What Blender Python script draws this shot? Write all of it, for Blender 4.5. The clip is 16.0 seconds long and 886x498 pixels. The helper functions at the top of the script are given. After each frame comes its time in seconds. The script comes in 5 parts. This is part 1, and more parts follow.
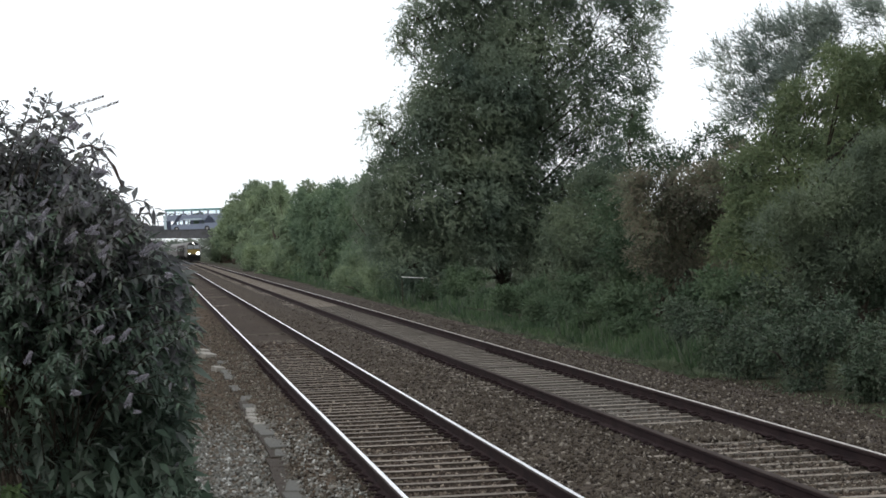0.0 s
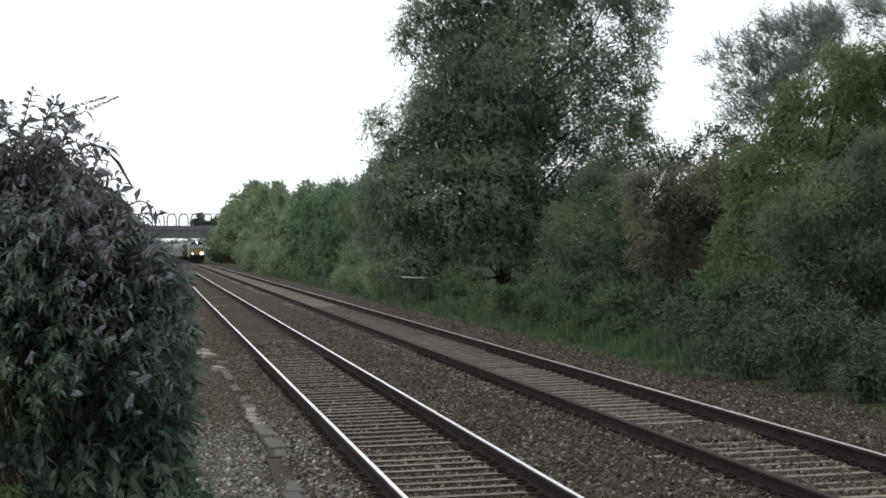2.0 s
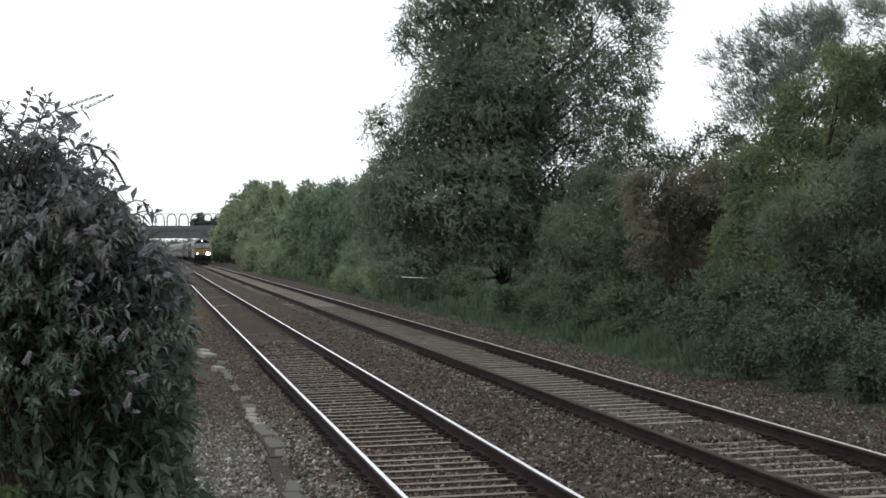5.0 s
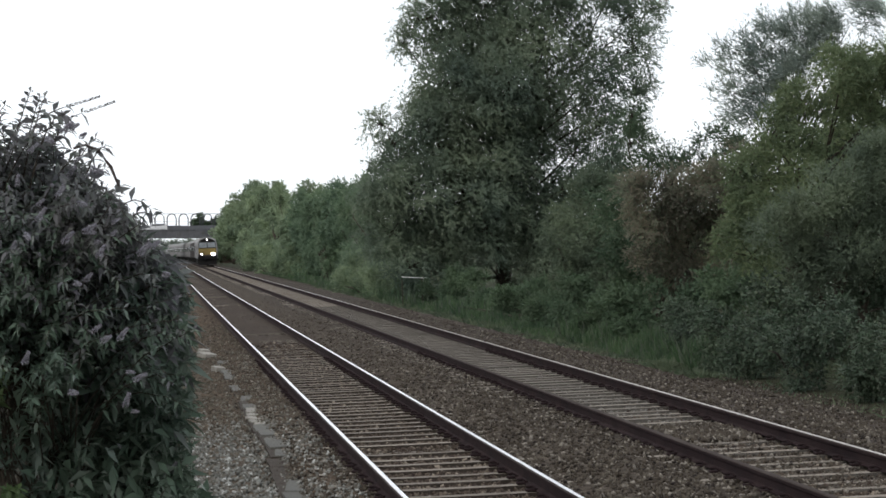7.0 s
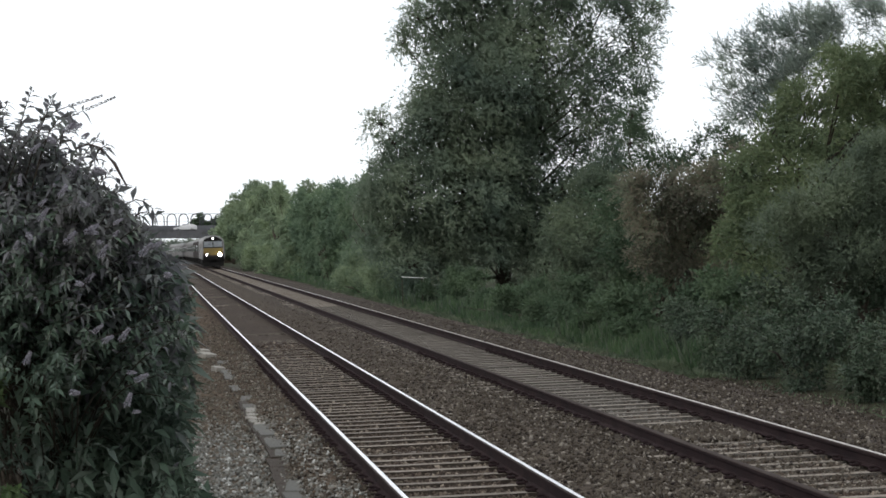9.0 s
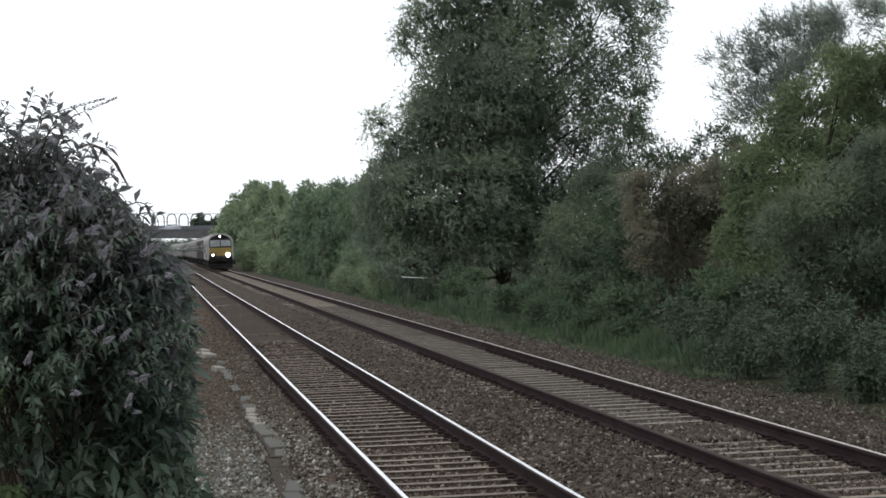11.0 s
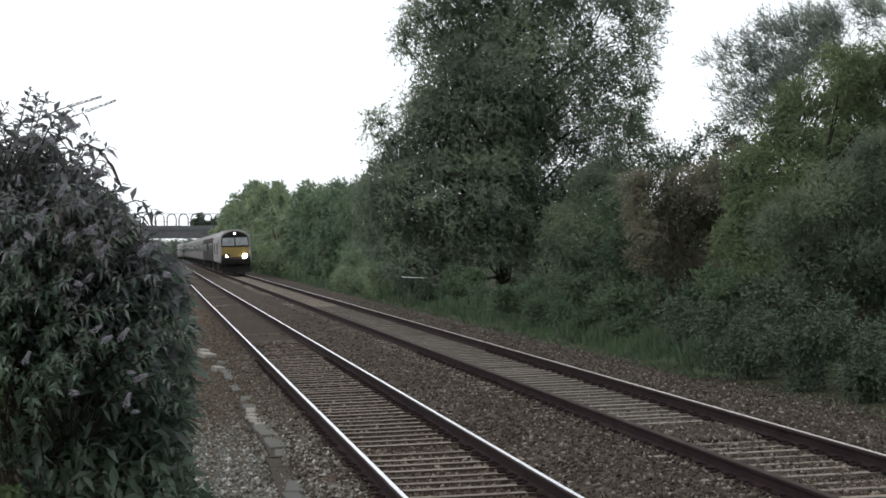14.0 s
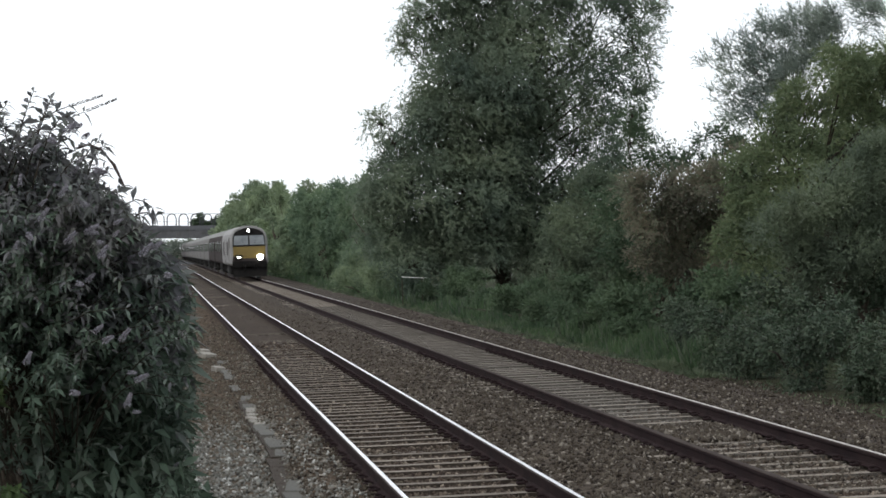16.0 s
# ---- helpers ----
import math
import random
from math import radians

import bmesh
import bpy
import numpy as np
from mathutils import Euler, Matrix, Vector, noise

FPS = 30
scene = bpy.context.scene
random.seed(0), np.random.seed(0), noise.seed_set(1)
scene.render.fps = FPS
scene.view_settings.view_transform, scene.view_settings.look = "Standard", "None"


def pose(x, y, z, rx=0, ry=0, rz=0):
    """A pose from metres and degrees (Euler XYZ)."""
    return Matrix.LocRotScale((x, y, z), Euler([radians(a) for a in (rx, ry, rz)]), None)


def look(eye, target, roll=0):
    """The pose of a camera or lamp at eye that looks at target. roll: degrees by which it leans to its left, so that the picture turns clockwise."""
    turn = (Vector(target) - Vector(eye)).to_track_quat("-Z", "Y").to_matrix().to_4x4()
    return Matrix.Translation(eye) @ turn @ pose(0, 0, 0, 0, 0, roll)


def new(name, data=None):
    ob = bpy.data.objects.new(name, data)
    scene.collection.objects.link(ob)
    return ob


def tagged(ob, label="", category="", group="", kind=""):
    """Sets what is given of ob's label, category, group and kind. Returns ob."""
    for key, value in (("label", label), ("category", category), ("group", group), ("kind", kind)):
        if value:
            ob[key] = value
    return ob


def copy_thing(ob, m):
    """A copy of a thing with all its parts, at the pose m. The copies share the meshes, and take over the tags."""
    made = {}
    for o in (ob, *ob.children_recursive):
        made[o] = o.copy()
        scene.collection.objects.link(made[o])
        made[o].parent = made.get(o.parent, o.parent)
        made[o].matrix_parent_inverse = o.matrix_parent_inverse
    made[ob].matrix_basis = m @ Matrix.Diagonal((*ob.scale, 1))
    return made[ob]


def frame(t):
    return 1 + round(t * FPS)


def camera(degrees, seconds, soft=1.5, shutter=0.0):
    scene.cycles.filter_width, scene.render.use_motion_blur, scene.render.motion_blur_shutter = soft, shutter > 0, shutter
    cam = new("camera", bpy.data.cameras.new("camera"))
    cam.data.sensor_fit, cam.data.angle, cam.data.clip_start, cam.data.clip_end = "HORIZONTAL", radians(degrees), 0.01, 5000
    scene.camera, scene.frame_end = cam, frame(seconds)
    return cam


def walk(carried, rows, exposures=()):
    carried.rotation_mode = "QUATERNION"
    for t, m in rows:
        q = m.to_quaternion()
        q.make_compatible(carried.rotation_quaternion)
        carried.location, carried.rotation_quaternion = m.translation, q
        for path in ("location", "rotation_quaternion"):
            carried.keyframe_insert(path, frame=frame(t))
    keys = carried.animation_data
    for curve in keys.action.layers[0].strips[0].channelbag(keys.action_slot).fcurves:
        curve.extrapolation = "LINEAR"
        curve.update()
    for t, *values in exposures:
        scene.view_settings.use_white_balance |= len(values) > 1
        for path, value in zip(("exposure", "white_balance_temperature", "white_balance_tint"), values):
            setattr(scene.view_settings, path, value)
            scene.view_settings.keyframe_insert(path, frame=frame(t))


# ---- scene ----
cam = camera(21.90, 16.0, soft=1.65)
EYE = Vector((-2.196, 0.0, 2.357))
YAW, TILT = radians(7.190), radians(-0.270)
AIM = EYE + Vector((math.sin(YAW) * math.cos(TILT), math.cos(YAW) * math.cos(TILT), math.sin(TILT))) * 100
STAND = look(EYE, AIM, -2.04)
walk(cam, [(0.0, STAND), (16.0, STAND)])

# ---- sky and sun: bright overcast ----
scene.view_settings.exposure = 0.0
world = bpy.data.worlds.new("overcast_sky")
scene.world = world
world.use_nodes = True
wn, wl = world.node_tree.nodes, world.node_tree.links
wn.clear()
w_out, w_bg, w_sky = wn.new("ShaderNodeOutputWorld"), wn.new("ShaderNodeBackground"), wn.new("ShaderNodeTexSky")
w_sky.sky_type, w_sky.sun_disc = "NISHITA", False
w_sky.sun_elevation, w_sky.sun_rotation = radians(42), radians(234)
w_cloud, w_ramp, w_mix = wn.new("ShaderNodeTexNoise"), wn.new("ShaderNodeValToRGB"), wn.new("ShaderNodeMixRGB")
w_cloud.inputs["Scale"].default_value = 2.2
w_cloud.inputs["Detail"].default_value = 5
w_ramp.color_ramp.elements[0].position, w_ramp.color_ramp.elements[0].color = 0.30, (0.80, 0.80, 0.80, 1)
w_ramp.color_ramp.elements[1].position, w_ramp.color_ramp.elements[1].color = 0.62, (1, 1, 1, 1)
w_mix.inputs[2].default_value = (10.6, 11.0, 11.6, 1)
wl.new(w_cloud.outputs["Fac"], w_ramp.inputs[0])
wl.new(w_ramp.outputs["Color"], w_mix.inputs[0])
wl.new(w_sky.outputs["Color"], w_mix.inputs[1])
wl.new(w_mix.outputs[0], w_bg.inputs["Color"])
w_bg.inputs["Strength"].default_value = 0.115
wl.new(w_bg.outputs[0], w_out.inputs["Surface"])
sun = new("sun", bpy.data.lights.new("sun", "SUN"))
sun.data.energy, sun.data.angle, sun.data.color = 1.4, radians(40), (1.0, 0.96, 0.9)
sun.matrix_world = look((-75, -55, 85), (0, 0, 0))

# ---- the line of the railway ----
GAUGE = 1.505                       # between the middles of the rail heads
NEAR_C, FAR_C = 0.7525, 4.323       # middles of the two tracks
SPACING = 0.6493
ROAD_Z, BRIDGE_Y = 5.35, 430.0


def bend(y):
    """How far the line has swung sideways at y: a trace to +x at first, then a left-hand curve beyond the bridge."""
    return 0.5 * 8.6e-6 * np.clip(y - 40, 0, 900) ** 2 - 0.5 * 3.4e-4 * np.clip(y - 395, 0, 300) ** 2


def dip(y):
    return -0.5 * 5.3e-6 * max(min(y, 520) - 40, 0) ** 2


# ---- materials ----
def nodes_of(name):
    m = bpy.data.materials.new(name)
    m.use_nodes = True
    t = m.node_tree
    return m, t.nodes, t.links, t.nodes["Principled BSDF"]


def noise_node(n, l, scale, detail=4, rough=0.6, coord="Object"):
    tc, nz = n.new("ShaderNodeTexCoord"), n.new("ShaderNodeTexNoise")
    nz.inputs["Scale"].default_value, nz.inputs["Detail"].default_value, nz.inputs["Roughness"].default_value = scale, detail, rough
    l.new(tc.outputs[coord], nz.inputs["Vector"])
    return nz


def ramp_node(n, l, source, stops):
    r = n.new("ShaderNodeValToRGB")
    e = r.color_ramp.elements
    while len(e) < len(stops):
        e.new(0.5)
    for el, (p, c) in zip(e, stops):
        el.position, el.color = p, (*c, 1)
    l.new(source, r.inputs[0])
    return r


def mix_node(n, l, kind, fac, a, b):
    m = n.new("ShaderNodeMixRGB")
    m.blend_type = kind
    for i, v in enumerate((fac, a, b)):
        if isinstance(v, (int, float)):
            m.inputs[i].default_value = v
        elif isinstance(v, tuple):
            m.inputs[i].default_value = (*v, 1)
        else:
            l.new(v, m.inputs[i])
    return m.outputs[0]


def surface(name, dark, light, scale=3.0, fine=40.0, rough=0.7, metal=0.0, bump=0.2, vary=0.0, dirt=None, depth=0.02, gloss=None):
    """A worn surface: two scales of colour change, optional dirt patches, bump, and change from piece to piece."""
    m, n, l, b = nodes_of(name)
    big, small = noise_node(n, l, scale), noise_node(n, l, fine, 6)
    base = ramp_node(n, l, big.outputs["Fac"], [(0.3, dark), (0.7, light)]).outputs[0]
    grain = ramp_node(n, l, small.outputs["Fac"], [(0.25, (0.62, 0.62, 0.62)), (0.75, (1.25, 1.25, 1.25))]).outputs[0]
    col = mix_node(n, l, "MULTIPLY", 0.8, base, grain)
    if dirt:
        spots = noise_node(n, l, scale * 2.7, 5, 0.7)
        mask = ramp_node(n, l, spots.outputs["Fac"], [(0.5, (0, 0, 0)), (0.68, (1, 1, 1))]).outputs[0]
        col = mix_node(n, l, "MIX", mask, col, dirt)
    if vary:
        info = n.new("ShaderNodeObjectInfo")
        tone = ramp_node(n, l, info.outputs["Random"], [(0, (1 - vary,) * 3), (1, (1 + vary,) * 3)]).outputs[0]
        col = mix_node(n, l, "MULTIPLY", 1.0, col, tone)
    l.new(col, b.inputs["Base Color"])
    b.inputs["Roughness"].default_value, b.inputs["Metallic"].default_value = rough, metal
    b.inputs["Specular IOR Level"].default_value = gloss if gloss is not None else (0.5 if rough < 0.6 else 0.12)
    if bump:
        bp = n.new("ShaderNodeBump")
        bp.inputs["Strength"].default_value, bp.inputs["Distance"].default_value = bump, depth
        l.new(small.outputs["Fac"], bp.inputs["Height"])
        l.new(bp.outputs[0], b.inputs["Normal"])
    return m


def leaf_material(name, shades, clump=0.5, through_light=0.5, rough=0.55, mottle=1.0):
    """Leaves: each one its own shade, clumps lighter and yellower than others, and light that shines through."""
    m, n, l, b = nodes_of(name)
    geo = n.new("ShaderNodeNewGeometry")
    each = ramp_node(n, l, geo.outputs["Random Per Island"], [(i / (len(shades) - 1), c) for i, c in enumerate(shades)]).outputs[0]
    nz = noise_node(n, l, clump, 3)
    tone = ramp_node(n, l, nz.outputs["Fac"], [(0.35, (1 - 0.28 * mottle, 1 - 0.22 * mottle, 1 - 0.20 * mottle)), (0.65, (1 + 0.21 * mottle, 1 + 0.21 * mottle, 1 + 0.12 * mottle))]).outputs[0]
    col = mix_node(n, l, "MULTIPLY", 1.0, each, tone)
    l.new(col, b.inputs["Base Color"])
    b.inputs["Roughness"].default_value = rough
    b.inputs["Specular IOR Level"].default_value = 0.22
    tr, mx, out = n.new("ShaderNodeBsdfTranslucent"), n.new("ShaderNodeMixShader"), n["Material Output"]
    l.new(col, tr.inputs["Color"])
    mx.inputs[0].default_value = through_light
    l.new(b.outputs[0], mx.inputs[1])
    l.new(tr.outputs[0], mx.inputs[2])
    l.new(mx.outputs[0], out.inputs["Surface"])
    return m


def glow(name, colour, strength):
    m, n, l, b = nodes_of(name)
    b.inputs["Base Color"].default_value = (*colour, 1)
    b.inputs["Emission Color"].default_value, b.inputs["Emission Strength"].default_value = (*colour, 1), strength
    return m


def glass(name, tint=(0.9, 0.95, 0.97)):
    m, n, l, b = nodes_of(name)
    b.inputs["Base Color"].default_value, b.inputs["Roughness"].default_value = (*tint, 1), 0.03
    b.inputs["Transmission Weight"].default_value, b.inputs["IOR"].default_value = 1.0, 1.05
    return m


def ground_material():
    """Ballast between and beside the tracks, oily brown under the near line, greyer in the far one, pale gravel on the cess, soil and weeds beyond."""
    m, n, l, b = nodes_of("ballast_and_soil")
    tc, sep = n.new("ShaderNodeTexCoord"), n.new("ShaderNodeSeparateXYZ")
    l.new(tc.outputs["Object"], sep.inputs[0])
    wob = noise_node(n, l, 0.9, 4)
    off = n.new("ShaderNodeMath")
    off.operation = "MULTIPLY_ADD"
    l.new(wob.outputs["Fac"], off.inputs[0])
    off.inputs[1].default_value = 0.9
    l.new(sep.outputs["X"], off.inputs[2])
    rng = n.new("ShaderNodeMapRange")
    l.new(off.outputs[0], rng.inputs[0])
    rng.inputs["From Min"].default_value, rng.inputs["From Max"].default_value = -3.55, 10.45
    def at(x):
        return (x + 4.0) / 14.0
    soil, cess, brown, grey = (0.022, 0.020, 0.014), (0.062, 0.056, 0.045), (0.041, 0.032, 0.025), (0.065, 0.059, 0.050)
    bands = ramp_node(n, l, rng.outputs[0], [(0.0, soil), (at(-2.6), soil), (at(-2.0), cess), (at(-1.2), (0.064, 0.048, 0.034)), (at(-0.3), (0.052, 0.037, 0.025)), (at(0.1), (0.043, 0.034, 0.027)), (at(1.3), (0.043, 0.034, 0.027)),
                                            (at(2.3), (0.050, 0.041, 0.032)), (at(3.4), (0.041, 0.034, 0.027)), (at(3.9), grey), (at(4.7), grey), (at(5.4), (0.041, 0.034, 0.028)), (at(7.7), (0.050, 0.042, 0.036)), (at(8.4), (0.028, 0.028, 0.017)), (1.0, (0.028, 0.036, 0.019))]).outputs[0]
    vor = n.new("ShaderNodeTexVoronoi")
    l.new(tc.outputs["Object"], vor.inputs["Vector"])
    vor.inputs["Scale"].default_value = 19
    each = ramp_node(n, l, vor.outputs["Color"], [(0.15, (0.5, 0.5, 0.5)), (0.85, (1.5, 1.45, 1.4))]).outputs[0]
    col = mix_node(n, l, "MULTIPLY", 0.85, bands, each)
    patch = noise_node(n, l, 0.45, 5, 0.65)
    tone = ramp_node(n, l, patch.outputs["Fac"], [(0.3, (0.75, 0.73, 0.7)), (0.7, (1.2, 1.2, 1.2))]).outputs[0]
    col = mix_node(n, l, "MULTIPLY", 1.0, col, tone)
    l.new(col, b.inputs["Base Color"])
    b.inputs["Roughness"].default_value = 0.9
    b.inputs["Specular IOR Level"].default_value = 0.08
    bp = n.new("ShaderNodeBump")
    bp.inputs["Strength"].default_value, bp.inputs["Distance"].default_value = 0.9, 0.03
    l.new(vor.outputs["Distance"], bp.inputs["Height"])
    l.new(bp.outputs[0], b.inputs["Normal"])
    return m


def stone_material(name, shades):
    m, n, l, b = nodes_of(name)
    geo = n.new("ShaderNodeNewGeometry")
    each = ramp_node(n, l, geo.outputs["Random Per Island"], [(i / (len(shades) - 1), c) for i, c in enumerate(shades)]).outputs[0]
    nz = noise_node(n, l, 30, 4)
    tone = ramp_node(n, l, nz.outputs["Fac"], [(0.3, (0.75, 0.75, 0.75)), (0.7, (1.15, 1.15, 1.15))]).outputs[0]
    l.new(mix_node(n, l, "MULTIPLY", 1.0, each, tone), b.inputs["Base Color"])
    b.inputs["Roughness"].default_value = 0.85
    b.inputs["Specular IOR Level"].default_value = 0.12
    return m


GROUND = ground_material()
STONE_BROWN = stone_material("brown_ballast_stone", [(0.014, 0.011, 0.010), (0.040, 0.032, 0.024), (0.058, 0.048, 0.036), (0.084, 0.072, 0.057), (0.028, 0.021, 0.016), (0.052, 0.044, 0.035), (0.215, 0.194, 0.167)])
STONE_OILY = stone_material("oily_ballast_stone", [(0.017, 0.011, 0.010), (0.042, 0.030, 0.024), (0.063, 0.047, 0.036), (0.084, 0.068, 0.052), (0.033, 0.023, 0.017), (0.211, 0.178, 0.142)])
STONE_DUSTY = stone_material("dusty_grey_ballast_stone", [(0.054, 0.048, 0.041), (0.090, 0.083, 0.073), (0.120, 0.113, 0.101), (0.072, 0.065, 0.055), (0.180, 0.170, 0.156)])
STONE_PALE = stone_material("pale_gravel", [(0.042, 0.042, 0.038), (0.136, 0.137, 0.125), (0.083, 0.073, 0.059), (0.195, 0.198, 0.184), (0.068, 0.064, 0.054), (0.354, 0.360, 0.342)])
STONE_RUSTY = stone_material("rusty_brown_stone", [(0.042, 0.032, 0.024), (0.082, 0.063, 0.046), (0.058, 0.049, 0.038), (0.112, 0.100, 0.081), (0.048, 0.040, 0.029), (0.167, 0.164, 0.146)])
RUST = surface("rusty_rail_steel", (0.016, 0.011, 0.012), (0.030, 0.020, 0.020), 2.0, 60, 0.9, 0.0, 0.2, gloss=0.04)
POLISHED = surface("polished_rail_head", (0.88, 0.88, 0.90), (0.94, 0.94, 0.96), 0.6, 20, 0.36, 1.0, 0.0)
DULL_HEAD = surface("dull_rail_head", (0.390, 0.351, 0.325), (0.546, 0.507, 0.468), 0.8, 25, 0.38, 0.9, 0.04)
BROWN_HEAD = surface("browned_rail_head", (0.030, 0.023, 0.021), (0.052, 0.042, 0.037), 0.8, 25, 0.85, 0.0, 0.04, gloss=0.05)
# Grimy brown, darkened to paint shade on sleeper sides and by the trough lids.
SHADE_BROWN = surface("grimy_shaded_side", (0.029, 0.023, 0.018), (0.049, 0.040, 0.033), 2, 30, 0.9, 0, 0.3)
# Dusty grey counterpart, likewise darker than the tops to paint shade.
SHADE_GREY = surface("dusty_shaded_side", (0.070, 0.063, 0.055), (0.105, 0.097, 0.086), 2, 30, 0.9, 0, 0.3)
CONCRETE = surface("weathered_sleeper_concrete", (0.137, 0.119, 0.100), (0.197, 0.174, 0.148), 1.5, 35, 0.85, 0, 0.25, 0.22, (0.096, 0.076, 0.057))
TROUGH = surface("grey_trough_concrete", (0.070, 0.070, 0.064), (0.100, 0.099, 0.090), 2.5, 40, 0.85, 0, 0.3, 0.12, (0.080, 0.072, 0.060))
TROUGH_NEW = surface("pale_new_concrete", (0.17, 0.16, 0.14), (0.24, 0.23, 0.205), 2.5, 40, 0.8, 0, 0.2, 0.12)
BARK = surface("willow_bark", (0.030, 0.024, 0.018), (0.066, 0.054, 0.042), 3, 25, 0.9, 0, 0.6, 0, None, 0.05)
LEAF_WILLOW = leaf_material("willow_leaves", [(0.113, 0.146, 0.110), (0.143, 0.176, 0.130), (0.180, 0.210, 0.167), (0.128, 0.164, 0.114)], 0.30, mottle=1.5)
LEAF_SILVER = leaf_material("silvery_willow_leaves", [(0.202, 0.238, 0.211), (0.274, 0.309, 0.286), (0.167, 0.202, 0.166)], 0.5)
LEAF_HAW = leaf_material("reddish_hawthorn_leaves", [(0.131, 0.136, 0.099), (0.167, 0.133, 0.108), (0.119, 0.146, 0.096), (0.192, 0.157, 0.129)], 0.9)
LEAF_DOGWOOD = leaf_material("grey_green_dogwood_leaves", [(0.092, 0.119, 0.079), (0.110, 0.138, 0.090), (0.132, 0.155, 0.109)], 0.6)
# Leaf colour paled to stand for the haze of distance.
LEAF_DISTANT = leaf_material("hazed_far_leaves", [(0.195, 0.225, 0.188), (0.232, 0.262, 0.225)], 0.2)
LEAF_GREEN = leaf_material("olive_green_leaves", [(0.113, 0.149, 0.081), (0.141, 0.176, 0.093), (0.168, 0.193, 0.112), (0.105, 0.146, 0.083)], 0.6)
LEAF_FRONT = leaf_material("grey_green_leaves", [(0.103, 0.131, 0.087), (0.123, 0.152, 0.101), (0.152, 0.177, 0.132), (0.100, 0.129, 0.083)], 0.7)
# Ivy and bramble leaf colour; it also paints shade in the bank's hollows.
LEAF_IVY_SHADE = leaf_material("dark_ivy_and_shade_leaves", [(0.034, 0.054, 0.034), (0.043, 0.065, 0.040), (0.058, 0.077, 0.052), (0.075, 0.088, 0.065)], 0.9, 0.2, 0.6)
# Fresh green, lightened so that the colour carries some distance haze.
LEAF_FAR = leaf_material("hazed_fresh_green_leaves", [(0.191, 0.244, 0.158), (0.220, 0.275, 0.174), (0.251, 0.301, 0.200)], 0.25)
LEAF_MID = leaf_material("dull_green_leaves", [(0.060, 0.092, 0.055), (0.072, 0.106, 0.062), (0.090, 0.123, 0.076)], 0.3)
LEAF_ASH = leaf_material("dusky_blue_green_leaves", [(0.105, 0.154, 0.100), (0.127, 0.180, 0.113), (0.156, 0.206, 0.137)], 0.3)
LEAF_PALE = leaf_material("pale_sage_leaves", [(0.187, 0.242, 0.153), (0.239, 0.286, 0.187), (0.154, 0.208, 0.121)], 0.6)
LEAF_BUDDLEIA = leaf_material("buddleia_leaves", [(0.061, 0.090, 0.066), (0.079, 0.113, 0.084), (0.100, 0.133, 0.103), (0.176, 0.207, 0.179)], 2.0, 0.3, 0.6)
# Purplish leaf colour, paled to carry haze and light on the upper bush.
LEAF_SHOOT = leaf_material("dusky_paled_buddleia_leaves", [(0.100, 0.098, 0.107), (0.127, 0.123, 0.133), (0.149, 0.155, 0.153), (0.108, 0.119, 0.107)], 2.0, 0.3, 0.6)
LEAF_LIGHT = leaf_material("light_green_nettle_leaves", [(0.056, 0.091, 0.035), (0.084, 0.119, 0.049), (0.070, 0.098, 0.049)], 2.0)
PETAL = leaf_material("lilac_florets", [(0.287, 0.263, 0.316), (0.391, 0.370, 0.425), (0.207, 0.179, 0.207), (0.483, 0.466, 0.510)], 4.0, 0.3, 0.7)
FADED = leaf_material("faded_brown_florets", [(0.045, 0.036, 0.034), (0.07, 0.052, 0.05), (0.04, 0.03, 0.03)], 4.0, 0.1, 0.8)
GRASS = leaf_material("trackside_grass", [(0.036, 0.068, 0.035), (0.059, 0.099, 0.046), (0.080, 0.112, 0.066), (0.101, 0.113, 0.089)], 0.4)
WEED = leaf_material("low_grey_weeds", [(0.073, 0.098, 0.061), (0.110, 0.129, 0.086), (0.058, 0.079, 0.049)], 0.5)
LOCO_SILVER = surface("silver_locomotive_paint", (0.17, 0.167, 0.163), (0.22, 0.216, 0.21), 0.6, 15, 0.55, 0.0, 0.03, 0, (0.14, 0.134, 0.125), gloss=0.2)
SILVER = surface("silver_grey_coach_paint", (0.119, 0.114, 0.110), (0.158, 0.154, 0.150), 0.6, 15, 0.65, 0.0, 0.03, 0.06, (0.106, 0.101, 0.092), gloss=0.15)
DARK_PAINT = surface("dark_grey_brown_coach_paint", (0.034, 0.029, 0.029), (0.052, 0.044, 0.042), 0.6, 15, 0.8, 0, 0.03, gloss=0.05)
ROOF_GREY = surface("grey_vehicle_roof", (0.145, 0.145, 0.140), (0.196, 0.196, 0.187), 0.7, 20, 0.6, 0, 0.05, 0.05, (0.102, 0.098, 0.089))
YELLOW = surface("warning_yellow_paint", (0.128, 0.086, 0.012), (0.160, 0.110, 0.016), 1.5, 20, 0.5, 0, 0.03, 0, (0.133, 0.087, 0.020))
BLACK = surface("black_underframe_paint", (0.006, 0.006, 0.006), (0.015, 0.014, 0.013), 2, 25, 0.9, 0, 0.2, gloss=0.1)
# Base colour paled to paint the sky's reflection in the cab glass.
CAB_GLASS = surface("sky_painted_cab_glass", (0.110, 0.122, 0.130), (0.135, 0.148, 0.155), 1, 3, 0.12, 0.0, 0.0)
STEEL = surface("bare_steel", (0.25, 0.24, 0.23), (0.36, 0.35, 0.34), 3, 30, 0.45, 0.8, 0.1)
LAMP = glow("headlamp_lens", (1.0, 0.985, 0.94), 45.0)
LAMP_SMALL = glow("marker_lamp_lens", (1.0, 0.98, 0.92), 12.0)
